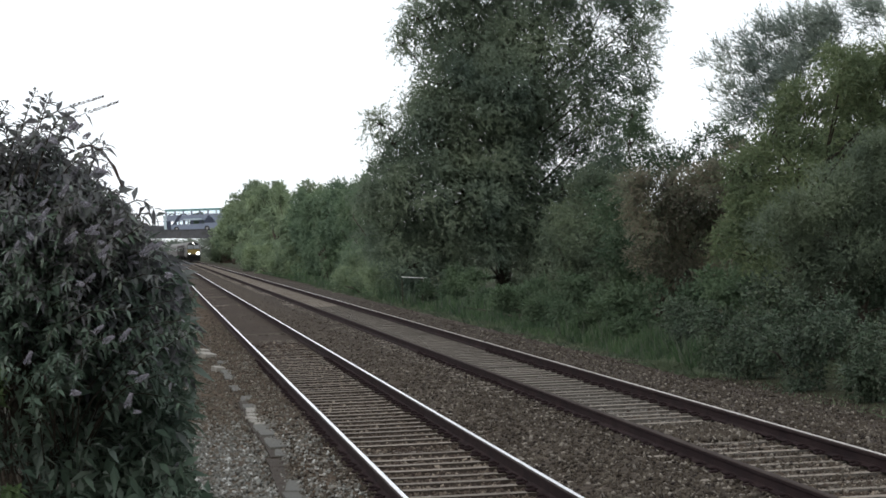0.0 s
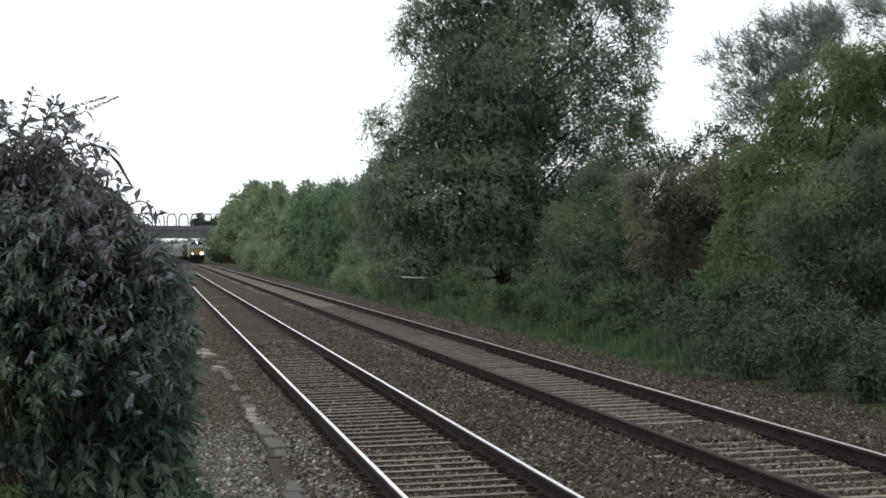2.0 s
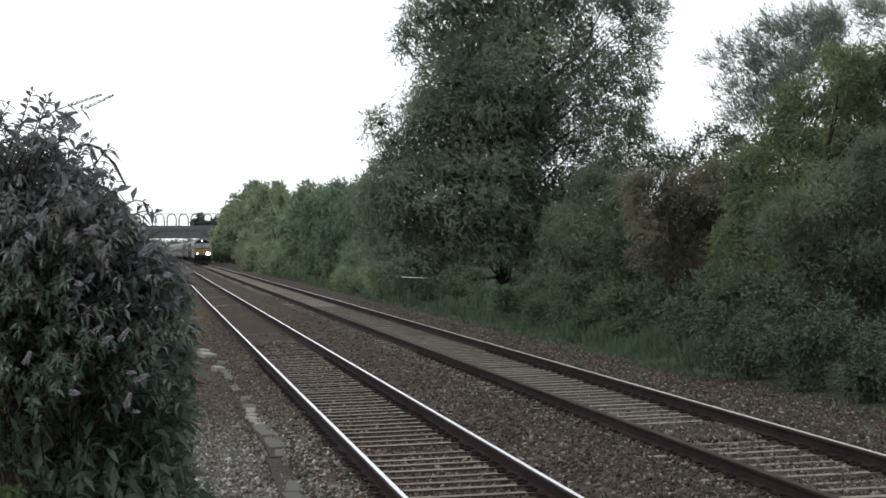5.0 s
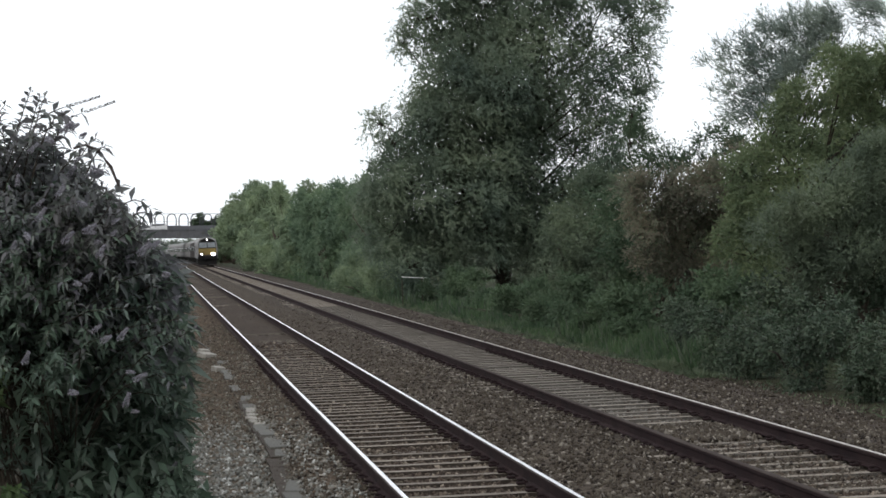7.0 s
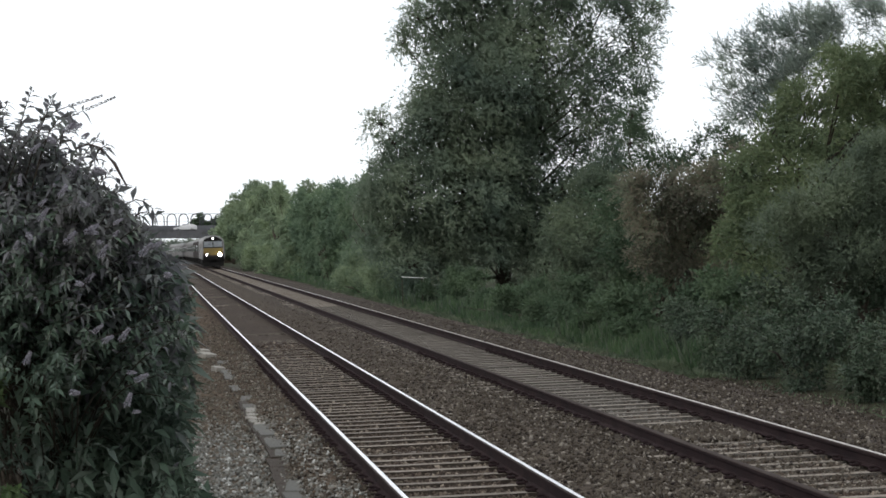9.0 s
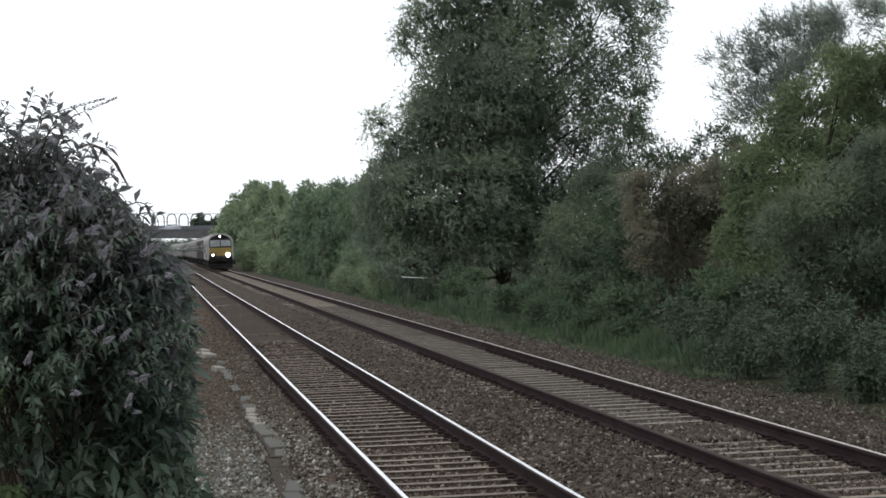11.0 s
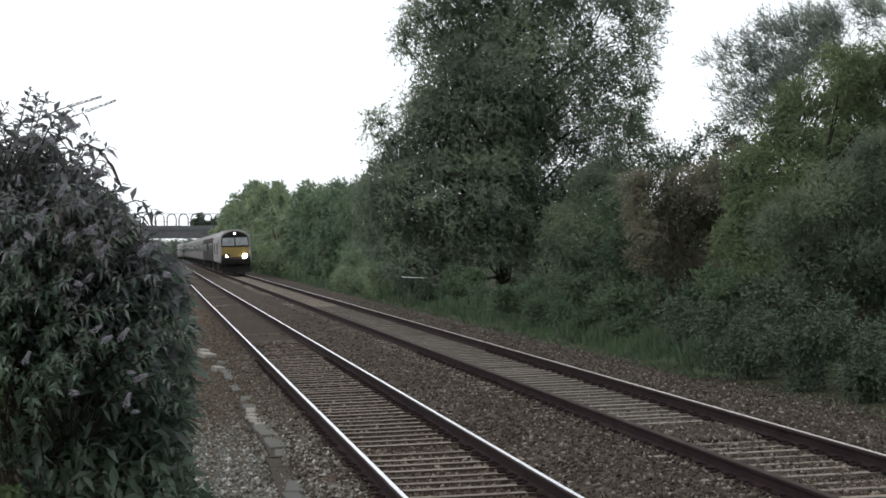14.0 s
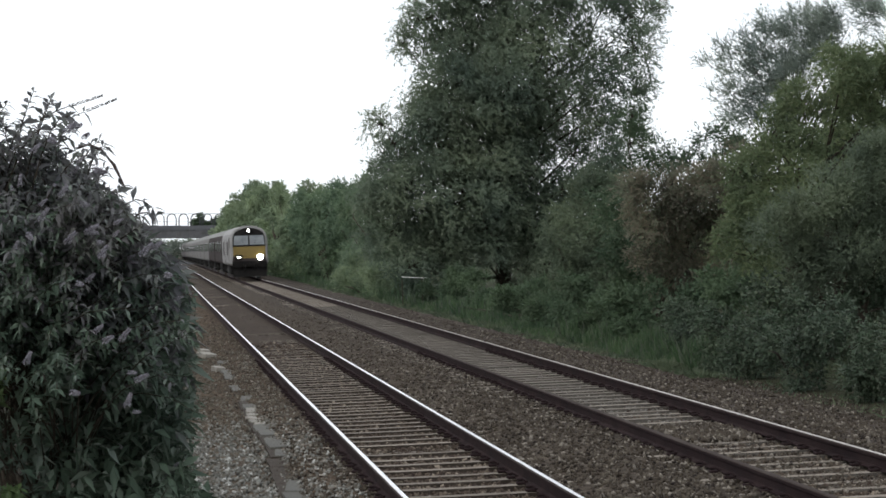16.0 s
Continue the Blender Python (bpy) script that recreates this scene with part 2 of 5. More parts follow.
BRIDGE_STEEL = surface("dark_weathered_bridge_girder", (0.072, 0.074, 0.080), (0.112, 0.112, 0.118), 0.5, 6, 0.85, 0, 0.15, 0.08, (0.064, 0.061, 0.058), gloss=0.2)
PARAPET = surface("dark_grey_parapet", (0.080, 0.083, 0.090), (0.115, 0.120, 0.128), 0.4, 5, 0.85, 0, 0.1, gloss=0.2)
RAILING = surface("grey_painted_railing", (0.045, 0.048, 0.052), (0.07, 0.073, 0.078), 1, 8, 0.7, 0, 0.05)
BRICK = surface("dark_brick_abutment", (0.10, 0.075, 0.06), (0.17, 0.13, 0.105), 1.2, 9, 0.9, 0, 0.4)
ASPHALT = surface("road_asphalt", (0.04, 0.04, 0.04), (0.06, 0.06, 0.058), 1, 60, 0.9, 0, 0.3)
BUS_NAVY = surface("slate_blue_bus_paint", (0.17, 0.20, 0.265), (0.215, 0.25, 0.32), 0.8, 12, 0.35, 0, 0.02)
BUS_PALE = surface("pale_blue_bus_paint", (0.42, 0.52, 0.56), (0.50, 0.60, 0.64), 0.8, 12, 0.35, 0, 0.02)
BUS_DARK = surface("navy_bus_graphics", (0.02, 0.028, 0.05), (0.035, 0.045, 0.075), 0.8, 12, 0.35, 0, 0.02)
TEAL = surface("teal_bus_trim", (0.12, 0.26, 0.26), (0.16, 0.32, 0.31), 0.8, 12, 0.4, 0, 0.02)
CLEAR = glass("bus_window_glass")
DARK_GLASS = surface("dark_car_glass", (0.02, 0.024, 0.028), (0.035, 0.04, 0.045), 1, 3, 0.08, 0, 0)
WHITE_PAINT = surface("white_car_paint", (0.50, 0.50, 0.50), (0.58, 0.58, 0.58), 1, 10, 0.25, 0, 0.01)
SILVER_PAINT = surface("silver_car_paint", (0.34, 0.36, 0.39), (0.42, 0.44, 0.47), 1, 10, 0.25, 0.5, 0.01)
RUBBER = surface("tyre_rubber", (0.015, 0.015, 0.015), (0.03, 0.03, 0.03), 4, 40, 0.85, 0, 0.2)
WHITE_WOOD = surface("peeling_white_paint", (0.50, 0.50, 0.48), (0.68, 0.68, 0.66), 3, 30, 0.7, 0, 0.2)


# ---- building helpers ----
def link(name, me, material, parent=None, label=""):
    ob = new(name, me)
    for mt in (material if isinstance(material, (list, tuple)) else [material]):
        me.materials.append(mt)
    if parent is not None:
        ob.parent = parent
    if label:
        ob["label"] = label
    return ob


def part(name, bm, material, parent=None, label="", smooth=False):
    bmesh.ops.recalc_face_normals(bm, faces=bm.faces)
    me = bpy.data.meshes.new(name)
    bm.to_mesh(me)
    bm.free()
    if smooth:
        me.polygons.foreach_set("use_smooth", np.ones(len(me.polygons), bool))
    return link(name, me, material, parent, label)


def thing(name, m, label, category, group="", kind=""):
    ob = new(name)
    ob.matrix_basis = m
    ob.empty_display_size = 0.3
    return tagged(ob, label, category, group, kind)


def box(bm, lo, hi, bevel=0.0, mat=0, turn=None):
    lo, hi = Vector(lo), Vector(hi)
    made = bmesh.ops.create_cube(bm, size=1.0)["verts"]
    bmesh.ops.scale(bm, vec=hi - lo, verts=made)
    if turn is not None:
        bmesh.ops.transform(bm, matrix=turn, verts=made)
    bmesh.ops.translate(bm, vec=(lo + hi) / 2, verts=made)
    faces = {f for v in made for f in v.link_faces}
    for f in faces:
        f.material_index = mat
    if bevel:
        edges = list({e for v in made for e in v.link_edges})
        bmesh.ops.bevel(bm, geom=edges, offset=bevel, segments=1, affect="EDGES")
    return bm


def cylinder(bm, a, b, r1, r2=None, n=12):
    a, b = Vector(a), Vector(b)
    m = Matrix.Translation((a + b) / 2) @ (b - a).to_track_quat("Z", "Y").to_matrix().to_4x4()
    bmesh.ops.create_cone(bm, cap_ends=True, segments=n, radius1=r1, radius2=r1 if r2 is None else r2, depth=(b - a).length, matrix=m)
    return bm


def loft(bm, sections, caps=True, closed=True):
    rows = [[bm.verts.new(p) for p in s] for s in sections]
    n = len(rows[0])
    for r0, r1 in zip(rows, rows[1:]):
        for i in range(n if closed else n - 1):
            bm.faces.new((r0[i], r0[(i + 1) % n], r1[(i + 1) % n], r1[i]))
    if caps:
        bm.faces.new(rows[0])
        bm.faces.new(rows[-1][::-1])
    return bm


def tube(bm, points, radii, n=7):
    points = [Vector(p) for p in points]
    sections = []
    for i, p in enumerate(points):
        d = (points[min(i + 1, len(points) - 1)] - points[max(i - 1, 0)]).normalized()
        u = d.orthogonal().normalized()
        w = d.cross(u)
        sections.append([p + (u * math.cos(a) + w * math.sin(a)) * radii[i] for a in (2 * math.pi * k / n for k in range(n))])
    return loft(bm, sections)


def quad_mesh(name, v, smooth=False):
    """A mesh of loose quads from an array (n, 4, 3)."""
    n = len(v)
    me = bpy.data.meshes.new(name)
    me.vertices.add(4 * n)
    me.vertices.foreach_set("co", np.ascontiguousarray(v, dtype=np.float32).ravel())
    me.loops.add(4 * n)
    me.loops.foreach_set("vertex_index", np.arange(4 * n, dtype=np.int32))
    me.polygons.add(n)
    me.polygons.foreach_set("loop_start", np.arange(0, 4 * n, 4, dtype=np.int32))
    me.polygons.foreach_set("loop_total", np.full(n, 4, dtype=np.int32))
    me.update(calc_edges=True)
    return me


def index_mesh(name, v, f):
    """A mesh from arrays of points (n, 3) and of triangles or quads (m, k)."""
    me = bpy.data.meshes.new(name)
    k = f.shape[1]
    me.vertices.add(len(v))
    me.vertices.foreach_set("co", np.ascontiguousarray(v, dtype=np.float32).ravel())
    me.loops.add(f.size)
    me.loops.foreach_set("vertex_index", f.astype(np.int32).ravel())
    me.polygons.add(len(f))
    me.polygons.foreach_set("loop_start", np.arange(0, f.size, k, dtype=np.int32))
    me.polygons.foreach_set("loop_total", np.full(len(f), k, dtype=np.int32))
    me.update(calc_edges=True)
    return me


def unit(a):
    return a / (np.linalg.norm(a, axis=-1, keepdims=True) + 1e-9)


def leaf_quads(rng, pos, along, length, width, face=None):
    """One folded lance-shaped leaf at each place, pointing along, its blade turned to face."""
    n = len(pos)
    along = unit(along)
    side = unit(np.cross(along, rng.normal(size=(n, 3)) if face is None else face))
    up = np.cross(side, along)
    le, wi = np.asarray(length).reshape(-1, 1), np.asarray(width).reshape(-1, 1)
    mid = pos + along * le * 0.45
    return np.stack([pos, mid + side * wi / 2 + up * wi * 0.15, pos + along * le, mid - side * wi / 2 + up * wi * 0.15], 1)


def spray_leaves(rng, lobes, density, twig, leaf, width, per=8, droop=0.2, wind=(0, 0, 0), spread=0.40, clumps=14, core=1.0, low=-0.6, rough=0.26):
    """Leaves along short twigs that stand out of rounded clumps on each lobe (x, y, z, radius, fill); core: larger leaves that fill the inside."""
    out = []
    for x, y, z, r, fill in lobes:
        c = np.array((x, y, z))
        m = max(5, int(clumps * (0.7 + 0.3 * r)))
        dirs = unit(rng.normal(size=(m, 3)) * (1, 1, 1.1) + np.array((0, -0.25, 0.15)))
        heads = c + dirs * r * rng.uniform(0.45, 0.9, (m, 1))
        size = r * spread * rng.uniform(0.55, 1.25, m) * (0.78 if fill < 0.72 else 1.0)
        n = int(density * fill * 4 * math.pi * r * r)
        k = rng.integers(0, m, n)
        shell = unit(rng.normal(size=(n, 3)) + dirs[k] * 0.6 + np.array((0, 0, 0.45)))
        start = heads[k] + shell * (size[k] * rng.uniform(0.55, 1.0, n))[:, None] * np.array((1, 1, 0.72))
        nrm = shell * 0.9 + dirs[k] * 0.3 + np.array((0, 0, 0.35))
        d = unit(shell * 0.7 + rng.normal(size=(n, 3)) * 0.5 + np.array((0, 0, -droop)) + np.array(wind))
        ln = twig * rng.uniform(0.4, 1.4, n)
        for i in range(per):
            u = (i + rng.uniform(0, 0.8, n)) / per
            p = start + d * (ln * u)[:, None] + np.array((0, 0, -droop)) * (ln * u * u * 0.6)[:, None]
            al = d * 0.8 + rng.normal(size=(n, 3)) * 0.5 + np.array((0, 0, -droop * 0.6)) + np.array(wind) * 0.7
            s = rng.uniform(0.6, 1.25, n)
            out.append(leaf_quads(rng, p, al, leaf * s, width * s, nrm + rng.normal(size=(n, 3)) * rough))
        n = int(core * max(0.0, 2 * fill - 1) * 130 * r * r)
        if n:
            p = c + unit(rng.normal(size=(n, 3))) * r * (rng.uniform(0.1, 1, (n, 1)) ** 0.5) * 0.80
            s = rng.uniform(0.7, 1.2, n) * min(max(0.12, r * 0.11), 0.26)
            out.append(leaf_quads(rng, p, rng.normal(size=(n, 3)), s, s * 0.6, p - c + rng.normal(size=(n, 3)) * 0.3 * r))
    v = np.concatenate(out)
    return v[v[:, :, 2].min(1) > low]


SWAYING = []


def boughs(rows, y, depth, seed):
    """Lobes from rows (x, z, radius, fill) of a crown that stands at y and is some metres deep."""
    rng = np.random.default_rng(seed)
    return [(x, y + rng.uniform(-depth, depth), z, r, fill) for x, z, r, fill in rows]


def plume(x0, z0, x1, z1, y, seed):
    """A feathery branch: small lobes that shrink towards its tip."""
    rng = np.random.default_rng(seed)
    return [(x0 + (x1 - x0) * u + rng.normal() * 0.1, y + rng.uniform(-0.6, 0.6), z0 + (z1 - z0) * u + 0.3 * math.sin(math.pi * u), 0.66 - 0.34 * u, 0.6) for u in (0.0, 0.18, 0.36, 0.54, 0.72, 0.88, 1.0)]


def tree(name, lobes, base, material, label, category, seed, density=60, twig=0.45, leaf=0.10, width=0.03, trunk=0.25, per=8, droop=0.2, wind=(0, 0, 0), spread=0.40, clumps=14, core=1.0, stems=1, bark=None, twiggy=0, sway=0.0):
    """A tree or shrub: tapered trunk with a limb to each lobe, and a crown of leafy sprays."""
    rng = np.random.default_rng(seed)
    root = thing(name, pose(*base), label, category)
    o = Vector(base)
    bm = bmesh.new()
    top = max(l[2] for l in lobes) - base[2]
    for s in range(stems):
        lean = Vector((rng.normal() * 0.3 * (stems > 1), rng.normal() * 0.3 * (stems > 1), 0))
        mean = sum((Vector(l[:3]) for l in lobes), Vector()) / len(lobes) - o
        axis = [Vector((0, 0, -0.3)) + lean * 0.5, Vector((mean.x * 0.15, mean.y * 0.15, top * 0.2)) + lean, Vector((mean.x * 0.5, mean.y * 0.5, top * 0.45)) + lean * 1.5, Vector((mean.x, mean.y, top * (0.8 if stems == 1 else 0.55))) + lean * 2]
        tube(bm, axis, [trunk * 1.25, trunk, trunk * 0.7, trunk * 0.25], 9)
    for l in lobes:
        tip = Vector(l[:3]) - o
        h = min(max(tip.z * 0.55, 0.15), top * 0.6)
        q = h / (top * 0.8)
        start = Vector((mean.x * q, mean.y * q, h))
        midp = start.lerp(tip, 0.5) + Vector(rng.normal(size=3)) * l[3] * 0.4
        tube(bm, [start, midp, tip], [trunk * 0.28, trunk * 0.15, trunk * 0.06], 6)
        for _ in range(4 + twiggy):
            d = Vector(unit(rng.normal(size=3) + np.array((0, 0, 0.3))))
            tube(bm, [tip - d * l[3] * 0.2, tip + d * l[3] * 0.4, tip + d * l[3] * 0.78 + Vector((0, 0, 0.12 * l[3]))], [trunk * 0.12, trunk * 0.07, trunk * 0.02], 4)
    part("trunk", bm, bark or BARK, root, "", True)
    v = spray_leaves(rng, lobes, density, twig, leaf, width, per, droop, wind, spread, clumps, core) - np.array(base)
    crown = link("crown", quad_mesh("crown", v), material, root)
    if sway:
        SWAYING.append((crown, Vector((0, 0, 0)), sway, seed))
    return root


# ---- ground: one sheet to the horizon ----
def smooth(a, b, x):
    t = np.clip((x - a) / (b - a), 0, 1)
    return t * t * (3 - 2 * t)


def ground_height(x, y):
    xr = x - bend(y) * (y < 800)
    z = np.full_like(x, -0.17)
    for c in (NEAR_C, FAR_C):
        z = z - 0.046 * smooth(0.78, 0.66, np.abs(xr - c))
    z = z - 0.14 * smooth(-0.35, -1.0, xr) + 0.03 * smooth(1.9, 2.2, xr) * smooth(3.2, 2.7, xr)
    z = z - 0.28 * smooth(6.0, 7.6, xr)
    z = z + 1.0 * smooth(-2.5, -4.2, xr) * smooth(100, 20, y)
    z = z + 0.9 * smooth(9.5, 16, xr) * smooth(25, 40, y) * smooth(420, 300, y)
    z = z - 0.5 * 5.3e-6 * np.maximum(np.minimum(y, 520) - 40, 0) ** 2
    ridge = smooth(BRIDGE_Y - 16, BRIDGE_Y - 2, y) * smooth(BRIDGE_Y + 30, BRIDGE_Y + 14, y)
    bank = np.maximum(smooth(11.5, 20, x), smooth(-6, -14, x))
    return z + ridge * bank * (ROAD_Z - 0.45 - z) * smooth(900, 500, np.abs(x))


def make_ground():
    xs = np.unique(np.concatenate([np.array([-3000, -1200, -500, -200, -90, -50, -30, -20]), np.arange(-14, -3, 1.0), np.arange(-3, 8.6, 0.1), np.arange(9, 24, 1.0), np.array([28, 35, 50, 90, 200, 500, 1200, 3000])]))
    ys = np.unique(np.concatenate([np.array([-2500, -800, -200, -60, -20, 0, 10]), np.arange(16, 60, 0.5), np.arange(60, 130, 2.0), np.arange(130, 400, 6.0), np.arange(400, 470, 2.0), np.array([480, 500, 540, 600, 700, 900, 1400, 2200, 3000])]))
    gx, gy = np.meshgrid(xs, ys)
    gz = ground_height(gx, gy)
    rng = np.random.default_rng(4)
    near = (gy > 15) & (gy < 200) & (gx > -3) & (gx < 9)
    gz = gz + near * rng.normal(size=gz.shape) * 0.008
    v = np.stack([gx, gy, gz], -1).reshape(-1, 3)
    w = len(xs)
    i, j = np.meshgrid(np.arange(len(ys) - 1), np.arange(w - 1), indexing="ij")
    a = (i * w + j).ravel()
    f = np.stack([a, a + 1, a + w + 1, a + w], 1)
    me = index_mesh("ground", v, f)
    me.polygons.foreach_set("use_smooth", np.ones(len(me.polygons), bool))
    tagged(link("ground", me, GROUND), "brown ballast, cess gravel and weedy soil of a railway line", "ground", "", "structure")


make_ground()


# ---- ballast stones ----
def stones(name, material, n, xr, yr, size, seed, label, lift=0.0, keep=None):
    rng = np.random.default_rng(seed)
    u = rng.uniform(0, 1, n)
    y = 1 / (1 / yr[0] + u * (1 / yr[1] - 1 / yr[0]))
    x = rng.uniform(*xr, n)
    if keep is not None:
        ok = keep(x, y, rng)
        x, y = x[ok], y[ok]
        n = len(x)
    s = rng.uniform(*size, (n, 1, 1)) * (0.75 + 0.5 * rng.uniform(0, 1, (n, 1, 3)))
    body = np.array([(1, 0, 0), (-1, 0, 0), (0, 1, 0), (0, -1, 0), (0, 0, 1), (0, 0, -1)], float) * 0.62
    v = body[None] * (1 + rng.uniform(-0.35, 0.3, (n, 6, 1))) + rng.normal(size=(n, 6, 3)) * 0.12
    ang = rng.uniform(0, 2 * math.pi, (n, 3))
    c, sn = np.cos(ang), np.sin(ang)
    zero, one = np.zeros(n), np.ones(n)
    rz = np.stack([np.stack([c[:, 0], -sn[:, 0], zero], -1), np.stack([sn[:, 0], c[:, 0], zero], -1), np.stack([zero, zero, one], -1)], 1)
    rx = np.stack([np.stack([one, zero, zero], -1), np.stack([zero, c[:, 1], -sn[:, 1]], -1), np.stack([zero, sn[:, 1], c[:, 1]], -1)], 1)
    v = np.einsum("nij,nkj->nki", rz @ rx, v * s)
    z = ground_height(x, y) + s[:, 0, 0] * 0.22 + lift
    v = v + np.stack([x, y, z], -1)[:, None, :]
    f = np.array([(0, 2, 4), (2, 1, 4), (1, 3, 4), (3, 0, 4), (2, 0, 5), (1, 2, 5), (3, 1, 5), (0, 3, 5)])
    faces = (f[None] + 6 * np.arange(n)[:, None, None]).reshape(-1, 3)
    tagged(link(name, index_mesh(name, v.reshape(-1, 3), faces), material), label, "ballast", "", "stuff")


def off_sleepers(x, y, rng):
    """Stones lie between the sleepers, and only here and there on top of them."""
    tops = np.zeros(len(x), bool)
    for c, phase in ((NEAR_C, 22.78), (FAR_C, 23.03)):
        on = (np.abs(x - c) < 1.25) & (np.abs((y - phase - 0.12 + SPACING / 2) % SPACING - SPACING / 2) < 0.10)
        tops |= on
        rail = np.minimum(np.abs(x - c - 0.7525), np.abs(x - c + 0.7525)) < 0.09
        tops |= rail
        on_end = np.abs(x - c) >= 0.8
        tops &= ~(on_end & (rng.uniform(0, 1, len(x)) < (0.75 if c == NEAR_C else 0.45)))
        tops |= rail
    buried = ((np.abs(x - FAR_C) < 0.65) & (y > 26.6) & (y < 29.0)) | ((np.abs(x - NEAR_C) < 0.6) & (np.abs(y - 27.4) < 0.35))
    smooth_bed = ((np.abs(x - FAR_C) < 0.66) & (y > 37)) | ((np.abs(x - NEAR_C) < 0.66) & (y > 50))
    tops |= smooth_bed & (rng.uniform(0, 1, len(x)) < 0.85)
    tops |= rng.uniform(0, 1, len(x)) < smooth(45, 118, y)
    tops |= (np.abs(x - NEAR_C) < 0.68) | (np.abs(x - FAR_C) < 0.68)
    return ~tops | (buried & (np.minimum(np.abs(x - FAR_C - 0.7525), np.abs(x - FAR_C + 0.7525)) > 0.1)) | (rng.uniform(0, 1, len(x)) < 0.02)


stones("ballast_stones", STONE_BROWN, 58000, (-1.0, 8.5), (20.0, 120.0), (0.019, 0.048), 11, "loose brown-grey ballast stones between and beside the rails", 0.0, off_sleepers)
def in_cribs(x, y, rng):
    """The oily stones between the rails, off the sleepers, thinning out where fine dust covers the bed."""
    ok = np.zeros(len(x), bool)
    for c, phase, end in ((NEAR_C, 22.90, 60), (FAR_C, 23.15, 29)):
        crib = np.abs((y - phase + SPACING / 2) % SPACING - SPACING / 2) > 0.10
        ok |= (np.abs(x - c) < 0.67) & (crib | (rng.uniform(0, 1, len(x)) < 0.10)) & (rng.uniform(0, 1, len(x)) > smooth(end - 8, end + 6, y))
    return ok


stones("crib_ballast", STONE_OILY, 52000, (NEAR_C - 0.67, FAR_C + 0.67), (20.0, 60.0), (0.022, 0.056), 14, "dark oily ballast stones between the sleepers", 0.0, in_cribs)
def in_far_cribs(x, y, rng):
    crib = np.abs((y - 23.15 + SPACING / 2) % SPACING - SPACING / 2) > 0.10
    return crib & (rng.uniform(0, 1, len(x)) < smooth(25, 31, y)) & (rng.uniform(0, 1, len(x)) > smooth(45, 75, y))


stones("dusty_ballast", STONE_DUSTY, 11000, (FAR_C - 0.66, FAR_C + 0.66), (25.0, 75.0), (0.02, 0.05), 15, "grey dusty ballast between the far rails", 0.0, in_far_cribs)
stones("cess_gravel", STONE_PALE, 15000, (-2.4, -0.2), (20.0, 60.0), (0.016, 0.052), 12, "pale angular gravel on the cess beside the track", 0.0, lambda x, y, rng: (rng.uniform(0, 1, len(x)) > smooth(31, 37, y)) & ((x < -0.9) | (rng.uniform(0, 1, len(x)) < 0.45)))
stones("cess_dirt", STONE_RUSTY, 11000, (-2.3, -0.12), (29.0, 75.0), (0.016, 0.050), 16, "brown dirty stones on the cess", 0.0, lambda x, y, rng: rng.uniform(0, 1, len(x)) < smooth(29, 36, y))
stones("scattered_ballast", STONE_BROWN, 1700, (FAR_C - 0.62, FAR_C + 0.62), (21.0, 26.7), (0.02, 0.05), 17, "ballast stones strewn over the sleepers", 0.02)
stones("buried_patch", STONE_BROWN, 2600, (FAR_C - 0.62, FAR_C + 0.62), (26.7, 28.9), (0.035, 0.075), 13, "heap of ballast covering four sleepers", 0.035)


# ---- tracks ----
def rail_sections(x0, ys):
    head = [(-0.035, -0.012), (-0.028, -0.003), (-0.019, 0.0), (0.027, 0.0), (0.035, -0.012), (0.034, -0.038)]
    web = [(0.010, -0.052), (0.010, -0.130), (0.070, -0.148), (0.070, -0.159), (-0.070, -0.159), (-0.070, -0.148), (-0.010, -0.130), (-0.010, -0.052), (-0.034, -0.038)]
    return [[(x0 + bend(y) + px, y, dip(y) + pz) for px, pz in head + web] for y in ys]


RAIL_Y = [-80, -40, 0, 10, 16] + [20 + 5 * k for k in range(20)] + [130 + 15 * k for k in range(36)]


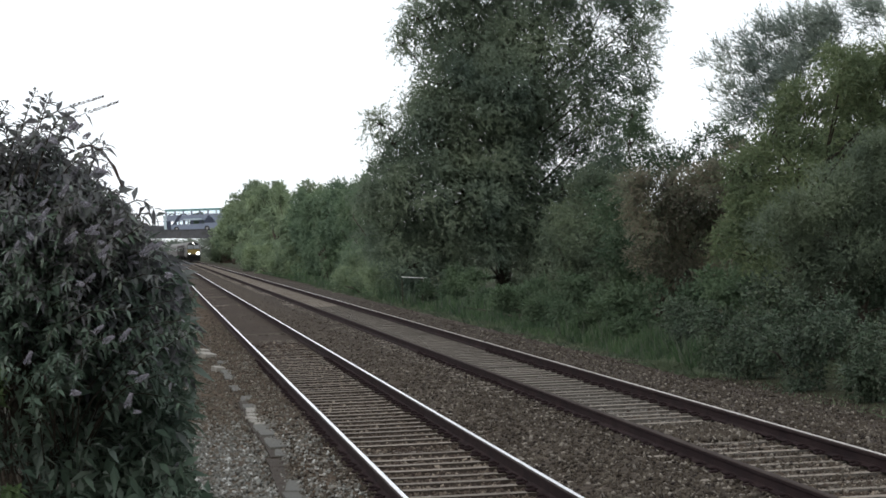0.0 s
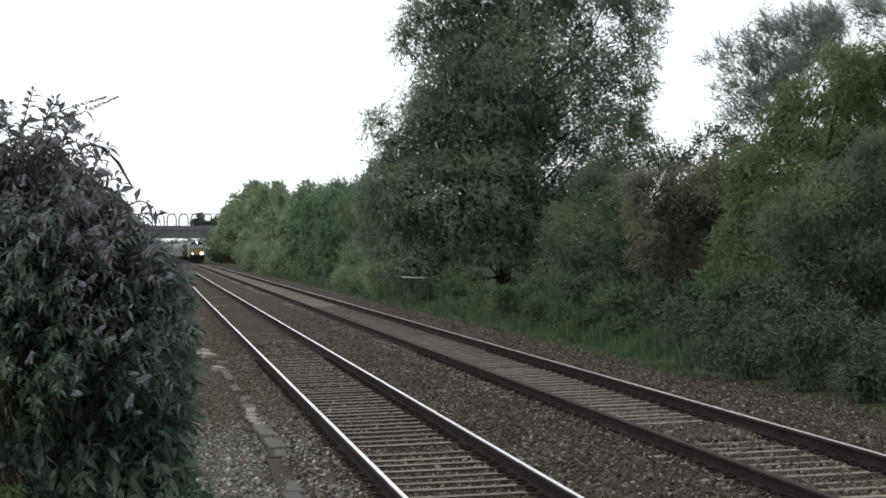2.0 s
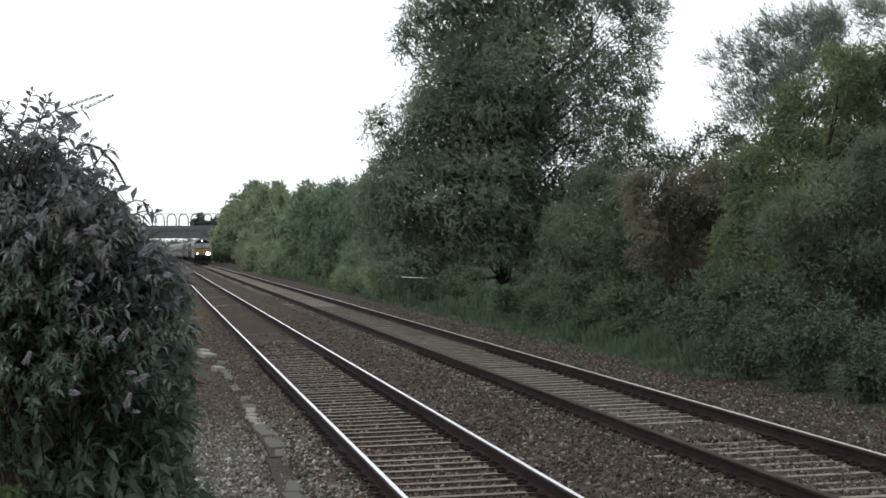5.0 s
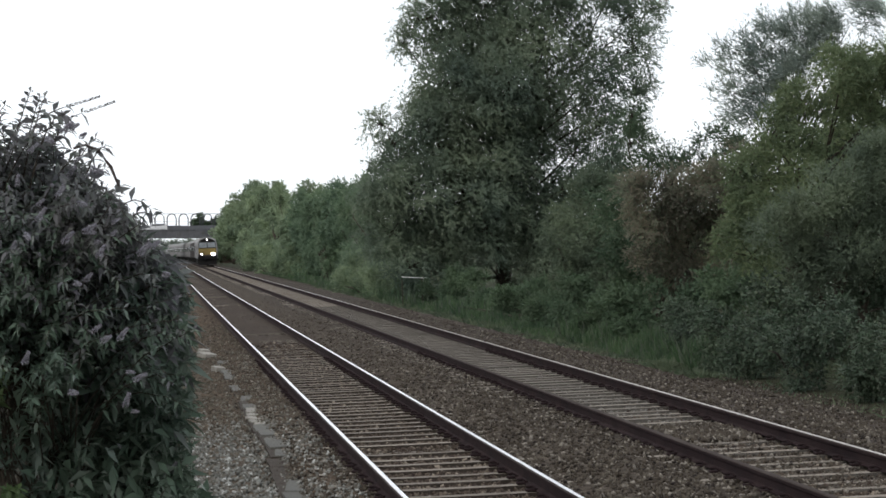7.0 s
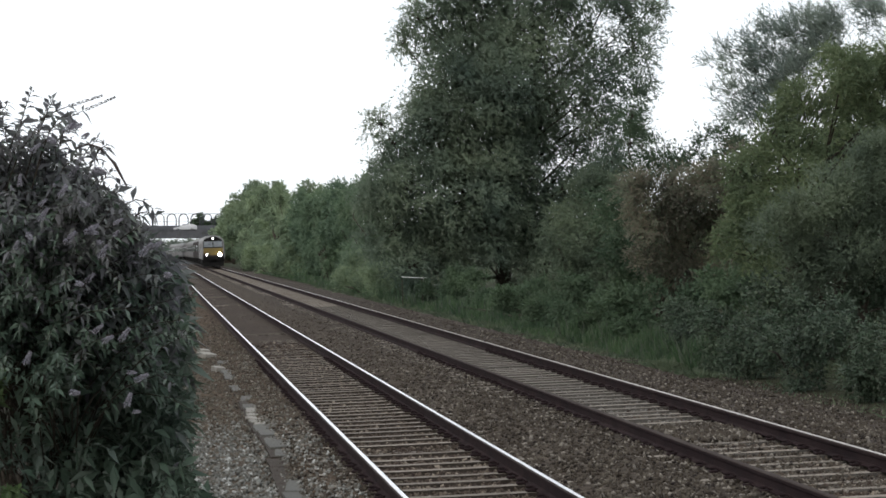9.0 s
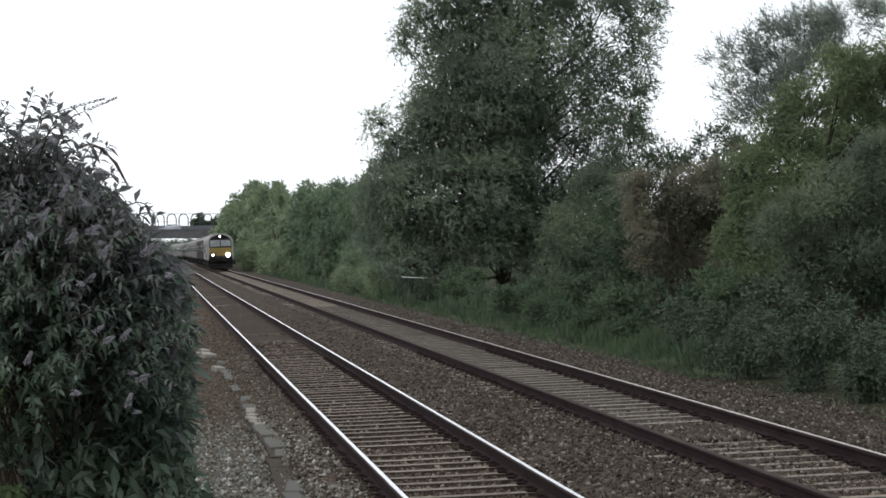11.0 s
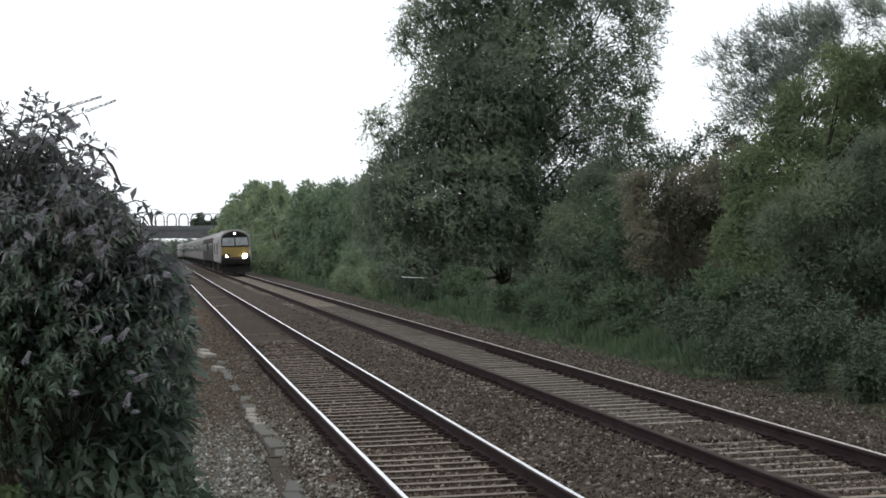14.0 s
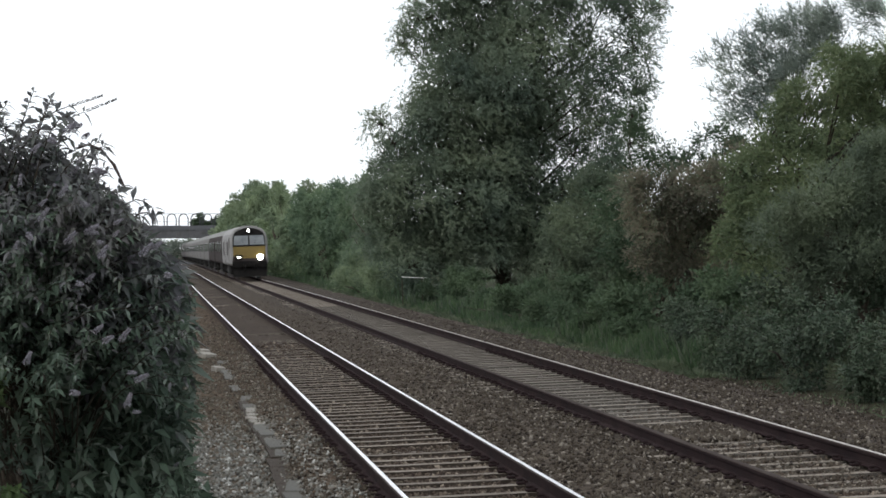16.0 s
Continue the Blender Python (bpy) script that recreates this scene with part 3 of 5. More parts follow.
def make_track(name, centre, head, phase, label, first, last, gaps, seed, sunk=None, side=None):
    root = thing(name, pose(0, 0, 0), label, "railway track", "", "structure")
    for s in (-1, 1):
        bm = bmesh.new()
        loft(bm, rail_sections(centre + s * GAUGE / 2, RAIL_Y))
        for f in bm.faces:
            c = f.calc_center_median()
            off = c.x - bend(c.y) - centre - s * GAUGE / 2
            f.material_index = 0 if c.z - dip(c.y) < -0.009 or abs(off) > 0.032 else 1 if -0.015 < off < 0.025 else 2
        part("rail", bm, [RUST, head[0 if s < 0 else 1], BROWN_HEAD], root, "steel rail with a worn running surface")
    bm = bmesh.new()
    sec = [(-1.26, 0.080, -0.20), (-1.26, 0.088, -0.0), (-0.55, 0.088, 0.0), (-0.40, 0.085, -0.003), (0.40, 0.085, -0.003), (0.55, 0.088, 0.0), (1.26, 0.088, 0.0), (1.26, 0.080, -0.20)]
    loft(bm, [[(x, -w, min(z, 0.0)) for x, w, z in sec], [(x, w, z) for x, w, z in sec]])
    bmesh.ops.recalc_face_normals(bm, faces=bm.faces)
    # Every face but the top takes the side colour with shade painted in.
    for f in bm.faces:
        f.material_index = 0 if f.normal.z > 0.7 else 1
    shape = bpy.data.meshes.new("sleeper")
    bm.to_mesh(shape)
    bm.free()
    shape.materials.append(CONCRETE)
    shape.materials.append(side or SHADE_BROWN)
    bm = bmesh.new()
    for s in (-1, 1):
        box(bm, (s * 0.10 - 0.05, -0.055, -0.002), (s * 0.10 + 0.05, 0.055, 0.03), 0.008)
        tube(bm, [(s * 0.05, -0.07, 0.03), (s * 0.09, -0.02, 0.055), (s * 0.13, 0.04, 0.045), (s * 0.08, 0.08, 0.03)], [0.012] * 4, 6)
    clip = bpy.data.meshes.new("rail_clip")
    bm.to_mesh(clip)
    bm.free()
    clip.materials.append(RUST)
    rng = np.random.default_rng(seed)
    k, y = 0, phase - SPACING * 6
    rest = bmesh.new()
    back = y - SPACING
    while back > -80:
        box(rest, (centre - 1.26, back - 0.09, -0.36), (centre + 1.26, back + 0.09, -0.165))
        back -= SPACING
    while y < 640:
        z = -0.162 + dip(y) - abs(rng.normal()) * 0.008
        if sunk:
            z -= (0.085 + rng.normal() * 0.02) * float(smooth(sunk[0], sunk[1], np.array(y)))
        covered = any(a < y < b for a, b in gaps)
        if first <= k < last:
            sl = new("sleeper", shape)
            sl.parent = root
            sl.matrix_basis = pose(centre + bend(y) + rng.normal() * 0.01, y, z - 0.03 * covered, 0, 0, rng.normal() * 0.25)
            if k < 48:
                for s in (-1, 1):
                    cl = new("rail_clip", clip)
                    cl.parent = sl
                    cl.matrix_basis = pose(s * GAUGE / 2, 0, 0.002)
        else:
            box(rest, (centre + bend(y) - 1.26, y - 0.09, z - 0.2), (centre + bend(y) + 1.26, y + 0.09, z))
        k += 1
        y += SPACING
    tagged(part("sleeper_row", rest, CONCRETE, root, "row of distant concrete sleepers"), kind="stuff")
    return root


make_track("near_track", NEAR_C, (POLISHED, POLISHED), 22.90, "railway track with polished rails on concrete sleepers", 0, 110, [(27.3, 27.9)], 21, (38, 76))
make_track("far_track", FAR_C, (BROWN_HEAD, DULL_HEAD), 23.15, "railway track with dull brown rails and half-buried sleepers", 0, 110, [(26.6, 29.0)], 22, None, SHADE_GREY)


# ---- cess: cable trough, slabs ----
def make_trough():
    root = thing("cable_trough", pose(0, 0, 0), "broken concrete cable trough lids along the cess", "cable trough")
    rng = np.random.default_rng(31)
    y = 21.0
    while y < 54:
        ln = rng.uniform(0.85, 1.05)
        x = -0.73 - 0.001 * (y - 23) - 0.03 * math.sin(y * 0.6) - 0.05 * (y < 27.5)
        wide, pale = 0.25, False
        if 32.2 < y < 36.0:
            ln, wide, pale = rng.uniform(0.42, 0.7), 0.20, True
        ground_z = float(ground_height(np.array([x]), np.array([y]))[0])
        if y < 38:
            # Solid dark box whose colour stands for the shaded gap beside the lids.
            side = part("channel", box(bmesh.new(), (-wide / 2 - 0.035, 0, -0.10), (wide / 2 - 0.02, ln + 0.04, 0.012), 0.004), SHADE_BROWN, root, "dark strip painting the shaded gap beside the lids")
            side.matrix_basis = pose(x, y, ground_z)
        if rng.uniform() < (0.6 if y > 36.5 else 0.75 if 24.6 < y < 28.6 else 0.0):
            y += ln
            continue
        bm = bmesh.new()
        w = wide / 2 * rng.uniform(0.85, 1.05)
        pts = [(-w, 0.02), (-w * 0.6, 0.0), (w, 0.01), (w * rng.uniform(0.9, 1.1), ln * 0.5), (w * rng.uniform(0.75, 1), ln), (-w * rng.uniform(0.8, 1), ln), (-w * 1.03, ln * 0.6)]
        loft(bm, [[(a, b, -0.05) for a, b in pts], [(a, b, 0.0) for a, b in pts], [(a * 0.96, 0.01 + b * 0.98, 0.008) for a, b in pts]])
        lid = part("trough_lid", bm, TROUGH_NEW if pale else TROUGH, root, "pale replaced concrete lid" if pale else "")
        lid.matrix_basis = pose(x, y, ground_z + 0.026 + rng.uniform(-0.006, 0.01) - 0.02 * (y > 38), rng.normal() * 0.9, rng.normal() * 2.0, rng.normal() * 2.5)
        y += ln + (0.06 if pale else 0.02)
    return root


make_trough()


def make_slab(x, y, sx, sy, label):
    root = thing("concrete_slab", pose(x, y, -0.30, 2, 3, 12), label, "slab")
    bm = box(bmesh.new(), (-sx / 2, -sy / 2, -0.03), (sx / 2, sy / 2, 0.10), 0.015)
    part("slab", bm, TROUGH_NEW, root)


make_slab(-1.03, 55.4, 0.30, 0.9, "pale concrete block lying on the cess")
make_slab(-0.93, 48.9, 0.20, 0.5, "small pale concrete block lying on the cess")
make_slab(-1.05, 57.5, 0.20, 0.5, "pale broken concrete block among gravel")


# ---- grass and weeds beside the far track ----
def blades(name, material, n, xr, yr, height, seed, label, lean=0.25, width=0.012):
    rng = np.random.default_rng(seed)
    u = rng.uniform(0, 1, n)
    y = 1 / (1 / yr[0] + u * (1 / yr[1] - 1 / yr[0]))
    x = rng.uniform(*xr, n) + bend(y)
    tuft = np.sin(x * 2.1 + np.sin(y * 0.7) * 2) * np.sin(y * 0.9 + x) * 0.5 + 0.5
    h = rng.uniform(*height, n) * (0.25 + 1.25 * tuft ** 2)
    p = np.stack([x, y, ground_height(x, y) - 0.02], 1)
    d = np.stack([rng.normal(size=n) * lean, rng.normal(size=n) * lean, np.ones(n)], 1)
    v = leaf_quads(rng, p, d, h, width * (1 + h * 1.5) * (1 + y / 60))
    tagged(link(name, quad_mesh(name, v), material), label, "grass", "", "stuff")


blades("trackside_grass", GRASS, 30000, (8.2, 9.9), (44, 230), (0.15, 0.60), 41, "rough green and straw grass below the shrubs")
blades("verge_weeds", WEED, 15000, (7.8, 9.0), (42, 150), (0.06, 0.25), 42, "low grey-green weeds along the ballast edge", 0.8, 0.03)
blades("edge_weeds", WEED, 900, (8.1, 8.9), (30, 44), (0.05, 0.22), 44, "scattered weeds in the ballast edge", 0.8, 0.02)
blades("cess_weeds", GRASS, 1500, (-2.5, -1.9), (20, 80), (0.05, 0.3), 43, "sparse weeds under the bush", 0.5, 0.012)

# ---- trees and shrubs beyond the far track ----
WIND = (0.25, 0, 0.05)
WILLOW_TOP = [(11.1, 13.6, 1.99, 0.9), (13.8, 14.3, 2.74, 1), (16.6, 14.0, 2.24, 1), (18.8, 13.4, 1.5, 0.85), (9.7, 11.9, 1.2, 0.8), (9.0, 10.9, 0.75, 0.75), (11.8, 11.1, 2.37, 1), (14.3, 11.3, 2.37, 1), (17.1, 10.7, 1.5, 0.75), (18.9, 10.4, 1.25, 0.9), (20.4, 12.3, 0.65, 0.7), (19.2, 12.0, 1.2, 0.85)]
WILLOW_WAIST = [(10.7, 9.1, 1.87, 1), (13.1, 8.6, 2.74, 1), (15.6, 8.6, 1.99, 1), (17.5, 8.8, 1.5, 0.95), (19.4, 8.6, 0.85, 0.85), (9.7, 7.9, 1.12, 0.9), (7.7, 7.4, 0.8, 0.75), (8.2, 6.5, 0.85, 0.85), (10.2, 6.6, 2.19, 1), (12.7, 6.1, 2.74, 1), (14.8, 6.4, 1.37, 1), (17.3, 7.1, 1.25, 0.95), (18.9, 7.1, 1.05, 0.9), (19.5, 6.1, 0.6, 0.6)]
WILLOW_SKIRT = [(8.9, 4.7, 1.74, 1), (11.2, 4.1, 2.49, 1), (13.7, 4.0, 2.37, 1), (15.8, 4.3, 1.62, 1), (17.5, 5.3, 1.2, 0.95), (8.1, 2.7, 1.5, 1), (10.1, 2.4, 1.99, 1), (12.1, 2.8, 1.5, 1), (14.4, 2.5, 1.87, 1), (8.8, 1.2, 1.25, 1), (10.5, 0.7, 1.25, 1), (14.8, 0.7, 1.74, 1), (8.2, 5.5, 1.05, 1), (7.2, 4.3, 1.0, 1), (17.1, 4.3, 1.25, 1), (18.4, 4.7, 1.0, 1), (7.9, 4.1, 1.25, 1), (16.4, 5.9, 0.95, 1)]
tree("willow_tree", boughs(WILLOW_TOP, 100, 1.8, 1) + boughs(WILLOW_WAIST, 99.6, 1.8, 2) + boughs(WILLOW_SKIRT, 99.2, 1.6, 3), (13.2, 101, -0.3), LEAF_WILLOW, "tall grey-green willow with a dense drooping crown", "tree", 51, 23, 0.50, 0.18, 0.052, 0.32, 7, 0.45, WIND, 0.42, 18, 2.2, 1, None, 4, 0.04)
FEATHERS = [(20.7, 7.6, 17.9, 8.1), (20.5, 7.1, 18.4, 8.7), (20.5, 6.5, 18.1, 7.1), (20.0, 5.9, 18.4, 6.2), (21.3, 8.1, 19.8, 9.6), (22.2, 8.6, 21.1, 9.9), (24.3, 9.2, 23.4, 10.2), (21.1, 7.5, 19.1, 9.0), (22.9, 8.5, 22.1, 9.9), (21.9, 8.2, 20.6, 9.5)]
tree("willow_tree", [l for i, f in enumerate(FEATHERS) for l in plume(*f, 80, i)], (21.0, 82, 0.2), LEAF_SILVER, "wind-blown silvery willow with open feathery twigs", "tree", 52, 34, 0.55, 0.17, 0.030, 0.08, 8, -0.05, (-0.75, 0, 0.45), 0.36, 8, 0.0, 2, None, 0, 0.16)
tree("hazel_shrub", boughs([(15.9, 5.7, 0.76, 0.5), (16.5, 5.2, 0.76, 0.5), (17.0, 4.8, 0.59, 0.55), (15.8, 6.7, 0.59, 0.45), (17.3, 5.3, 0.47, 0.4), (16.1, 4.5, 0.64, 0.8), (17.2, 4.3, 0.55, 0.8)], 85, 0.5, 4), (15.6, 85.5, 0.2), LEAF_MID, "sparse twiggy hazel beside the willow", "shrub", 59, 46, 0.40, 0.11, 0.05, 0.08, 6, 0.0, (-0.1, 0, 0.3), 0.34, 9, 0.3, 2, None, 9, 0.06)
tree("elder_shrub", boughs([(15.3, 4.9, 0.36, 0.5), (15.0, 4.5, 0.39, 0.5), (16.2, 5.2, 0.47, 0.5), (15.7, 4.4, 0.45, 0.7), (16.6, 4.7, 0.54, 0.8), (14.4, 4.3, 0.36, 0.5), (15.5, 5.3, 0.25, 0.4)], 72, 0.4, 5), (15.4, 73, 0.2), LEAF_MID, "thin dark shrub with open twiggy top", "shrub", 53, 70, 0.40, 0.12, 0.05, 0.08, 7, 0.0, (-0.3, 0, 0.2), 0.34, 9, 0.1, 2, None, 5, 0.10)
tree("blackthorn_thicket", boughs([(11.1, 2.7, 0.74, 1), (12.2, 2.8, 0.77, 1), (13.3, 3.0, 0.74, 1), (14.1, 2.6, 0.85, 1), (11.5, 1.5, 0.93, 1), (13.1, 1.3, 0.93, 1), (14.2, 1.1, 0.85, 1), (10.6, 1.9, 0.77, 1), (10.3, 3.0, 0.65, 1)], 62, 0.4, 12), (11.6, 63, -0.1), LEAF_MID, "dense dark thicket filling the bank behind the hawthorn", "shrub", 69, 40, 0.36, 0.11, 0.055, 0.08, 6, 0.1, (0, 0, 0), 0.42, 13, 1.6, 3)
tree("hawthorn_shrub", boughs([(10.2, 3.1, 0.64, 1), (11.1, 3.1, 0.71, 1), (11.9, 3.3, 0.78, 1), (10.4, 2.2, 0.85, 1), (11.5, 2.2, 0.92, 1), (12.6, 3.8, 0.71, 1), (10.8, 1.2, 0.78, 1), (11.9, 1.0, 0.78, 1), (12.7, 2.8, 0.71, 1), (10.0, 3.5, 0.5, 1), (10.8, 3.5, 0.5, 1), (11.6, 3.7, 0.43, 1)], 57, 0.6, 6), (11.4, 58, -0.1), LEAF_HAW, "hawthorn shrub turning reddish brown", "shrub", 54, 95, 0.34, 0.080, 0.038, 0.12, 7, 0.35, (-0.35, 0, 0), 0.42, 16, 1.4, 3)
MAPLE_FACE = [(11.7, 4.0, 0.47, 1), (12.2, 4.5, 0.58, 1), (12.9, 5.2, 0.58, 1), (12.5, 3.7, 0.78, 1), (11.8, 2.6, 0.84, 1), (11.6, 1.7, 0.84, 1), (13.6, 5.8, 0.7, 1), (14.5, 6.0, 0.75, 1), (13.8, 5.1, 0.71, 1), (14.8, 5.0, 0.71, 1), (11.1, 3.7, 0.36, 1), (15.1, 6.1, 0.58, 1)]
MAPLE_HOLLOW = [(14.5, 3.9, 1.1, 1), (13.4, 2.4, 1.1, 1), (13.2, 1.2, 0.82, 1)]
tree("field_maple_tree", boughs(MAPLE_FACE, 51.5, 0.6, 7) + boughs(MAPLE_HOLLOW, 55, 0.4, 8), (13.0, 53, 0.0), LEAF_GREEN, "olive-green bushy tree on the railway bank", "tree", 55, 95, 0.32, 0.080, 0.042, 0.16, 7, 0.15, (-0.2, 0, 0.1), 0.42, 16, 2.2, 2)
# Added tree: its dark leaves paint the shaded hollow in the bank.
tree("hollow_shade_tree", boughs([(15.2, 4.5, 0.84, 1), (16.2, 4.3, 0.84, 1), (14.4, 4.3, 0.77, 1), (14.2, 3.3, 0.84, 1), (15.4, 3.6, 0.84, 1), (16.1, 2.8, 0.84, 1), (15.9, 2.0, 0.77, 1), (15.3, 5.5, 0.67, 1), (16.2, 5.5, 0.67, 1), (12.9, 3.5, 0.59, 1)], 56, 0.5, 11), (14.6, 56.5, 0.0), LEAF_IVY_SHADE, "dark-leaved tree added to paint the shaded hollow in the bank", "tree", 67, 60, 0.34, 0.10, 0.06, 0.06, 7, 0.2, (0, 0, 0), 0.42, 14, 1.2, 1)
# Added thicket: its dark leaves paint the shade low under the sallow.
tree("shade_thicket", boughs([(12.3, 0.9, 0.83, 1), (11.3, 0.8, 0.67, 1), (10.4, 0.6, 0.55, 1), (9.8, 1.0, 0.5, 1), (11.9, 1.4, 0.67, 1)], 44.5, 0.4, 13), (11.0, 45.5, -0.2), LEAF_IVY_SHADE, "dark-leaved thicket added to paint the shade under the sallow", "shrub", 70, 85, 0.28, 0.08, 0.05, 0.05, 7, 0.2, (0, 0, 0), 0.42, 13, 1.2, 3)
tree("sallow_shrub", boughs([(9.9, 2.1, 0.59, 1), (10.5, 2.8, 0.59, 1), (11.2, 3.1, 0.7, 1), (11.9, 3.4, 0.64, 1), (10.3, 1.5, 0.54, 1), (11.0, 1.9, 0.91, 1), (11.9, 2.1, 0.86, 1), (12.0, 2.9, 0.51, 1)], 43, 0.5, 9), (11.2, 44, -0.1), LEAF_FRONT, "grey-green sallow shrub with pale leaf undersides", "shrub", 56, 130, 0.30, 0.075, 0.028, 0.10, 7, 0.05, (0.0, 0, 0.25), 0.40, 14, 1.2, 3)
tree("bramble_thicket", [(8.8, 41.32, 0.25, 0.51, 1.0), (8.86, 38.06, 0.18, 0.56, 1.0), (9.01, 34.73, 0.15, 0.51, 1.0), (8.7, 43.67, 0.44, 0.43, 1.0), (9.18, 33.34, 0.47, 0.66, 1.0), (8.85, 37.27, 0.79, 0.55, 1.0), (9.13, 31.24, 0.32, 0.62, 1.0), (8.75, 47.25, 0.5, 0.47, 1.0), (8.63, 41.37, -0.17, 0.37, 1.0), (8.6, 37.55, -0.22, 0.35, 1.0), (8.79, 34.96, -0.21, 0.35, 1.0), (8.76, 32.65, -0.24, 0.32, 1.0), (8.56, 43.42, -0.15, 0.32, 1.0), (8.56, 45.77, 0.08, 0.32, 1.0), (8.84, 30.78, -0.12, 0.38, 1.0), (8.78, 39.67, 0.32, 0.49, 1.0), (9.03, 35.97, 0.37, 0.53, 1.0)], (9.3, 40, -0.4), LEAF_IVY_SHADE, "low thicket of bramble and ivy at the bank's foot", "shrub", 57, 195, 0.22, 0.052, 0.036, 0.03, 7, 0.25, (0, 0, 0), 0.45, 12, 1.3, 4)
tree("bramble_thicket", [(9.33, 74.62, -0.01, 0.55, 1.0), (9.33, 81.28, -0.08, 0.56, 1.0), (9.32, 89.07, -0.16, 0.55, 1.0), (9.27, 68.68, -0.12, 0.47, 1.0), (9.24, 63.72, -0.13, 0.44, 1.0), (9.31, 98.45, -0.13, 0.53, 1.0), (9.24, 58.71, 0.03, 0.43, 1.0), (9.21, 54.33, 0.03, 0.4, 1.0), (9.32, 110.19, -0.11, 0.54, 1.0), (9.18, 56.18, 0.26, 0.36, 1.0), (9.15, 106.7, 0.15, 0.32, 1.0), (9.13, 101.15, 0.14, 0.3, 1.0), (9.12, 96.35, 0.16, 0.29, 1.0)], (10.0, 70, -0.5), LEAF_MID, "low tangle of nettles and bramble below the willow", "shrub", 66, 110, 0.30, 0.10, 0.055, 0.03, 7, 0.1, (0, 0, 0.15), 0.45, 12, 1.0, 4)
tree("dogwood_shrub", boughs([(11.0, 3.1, 1.1, 1), (10.4, 2.1, 1.02, 1), (11.6, 2.2, 0.85, 1), (11.1, 1.0, 1.02, 1), (12.1, 1.2, 0.85, 1), (10.1, 1.2, 0.68, 1), (10.8, 3.8, 0.59, 0.9)], 68, 0.6, 10), (11.0, 69, -0.4), LEAF_DOGWOOD, "dull green shrub under the willow", "shrub", 58, 80, 0.36, 0.09, 0.042, 0.10, 7, 0.15, (0, 0, 0.1), 0.40, 14, 1.3, 3)
NETTLES = np.random.default_rng(68)
tree("nettle_bank", [(9.9 + NETTLES.uniform(-0.3, 0.9), y, NETTLES.uniform(0.1, 0.7), NETTLES.uniform(0.55, 0.85), 1.0) for y in range(50, 98, 3) if not 75 < y < 87], (10.4, 72, -0.4), LEAF_MID, "tangled bank of nettles under the shrubs", "shrub", 68, 48, 0.30, 0.11, 0.06, 0.03, 6, 0.1, (0, 0, 0.15), 0.45, 12, 1.0, 3)


def tree_row(name, lobes, size, material, label, seed, *shape):
    """A lineside row: one tree for every few neighbouring lobes."""
    lobes = sorted(lobes, key=lambda l: l[1])
    for i in range(0, len(lobes), size):
        own = lobes[i:i + size]
        x, y = sum(l[0] for l in own) / len(own), sum(l[1] for l in own) / len(own)
        tree(name, own, (x + 0.4, y, float(ground_height(np.array([x]), np.array([y]))[0]) - 0.05), material, label, "tree", seed + i, *shape)


tree_row("ash_tree", [(10.84, 161.27, 4.29, 2.19, 1.0), (10.93, 145.18, 2.61, 2.33, 1.0), (10.7, 176.2, 3.21, 1.96, 1.0), (10.12, 139.19, 4.75, 1.1, 1.0), (10.6, 133.0, 0.91, 1.81, 1.0), (10.71, 160.91, 1.5, 1.99, 1.0), (10.59, 182.04, 1.0, 1.8, 1.0), (9.88, 128.98, 5.19, 0.76, 1.0)], 3, LEAF_ASH, "dark green ash tree in the dense lineside row", 590, 22, 0.6, 0.22, 0.10, 0.20, 7, 0.15, (0, 0, 0), 0.42, 12, 1.0, 2)
tree_row("lime_tree", [(10.62, 194.25, 4.54, 1.53, 1.0), (10.86, 191.83, 2.37, 1.89, 1.0), (10.3, 167.15, 4.89, 1.07, 1.0), (10.13, 151.93, 5.23, 0.82, 1.0), (10.07, 188.74, 5.74, 0.75, 1.0)], 3, LEAF_ASH, "dusky green tree in the dense lineside row", 600, 27, 0.6, 0.22, 0.10, 0.20, 7, 0.15, (0, 0, 0), 0.42, 12, 1.0, 2)
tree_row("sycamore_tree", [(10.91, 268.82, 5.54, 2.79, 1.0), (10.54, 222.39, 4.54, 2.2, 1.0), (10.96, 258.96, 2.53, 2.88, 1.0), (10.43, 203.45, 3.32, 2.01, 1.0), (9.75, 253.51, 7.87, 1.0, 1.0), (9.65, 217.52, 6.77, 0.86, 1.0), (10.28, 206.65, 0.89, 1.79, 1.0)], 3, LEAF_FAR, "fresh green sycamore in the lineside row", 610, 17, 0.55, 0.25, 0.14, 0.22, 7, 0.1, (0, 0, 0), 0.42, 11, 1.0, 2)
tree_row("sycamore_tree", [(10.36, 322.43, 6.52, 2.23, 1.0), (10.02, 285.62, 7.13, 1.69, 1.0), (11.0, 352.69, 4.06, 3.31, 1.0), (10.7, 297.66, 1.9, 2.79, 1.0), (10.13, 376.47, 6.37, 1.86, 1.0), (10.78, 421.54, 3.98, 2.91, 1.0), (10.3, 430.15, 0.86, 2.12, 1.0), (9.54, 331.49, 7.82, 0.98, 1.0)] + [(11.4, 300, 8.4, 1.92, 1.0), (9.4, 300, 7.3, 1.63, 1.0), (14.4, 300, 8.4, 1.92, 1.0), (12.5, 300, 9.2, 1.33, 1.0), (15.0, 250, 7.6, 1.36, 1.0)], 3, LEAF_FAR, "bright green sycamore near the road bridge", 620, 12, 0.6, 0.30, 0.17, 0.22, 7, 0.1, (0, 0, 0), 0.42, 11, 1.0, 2)
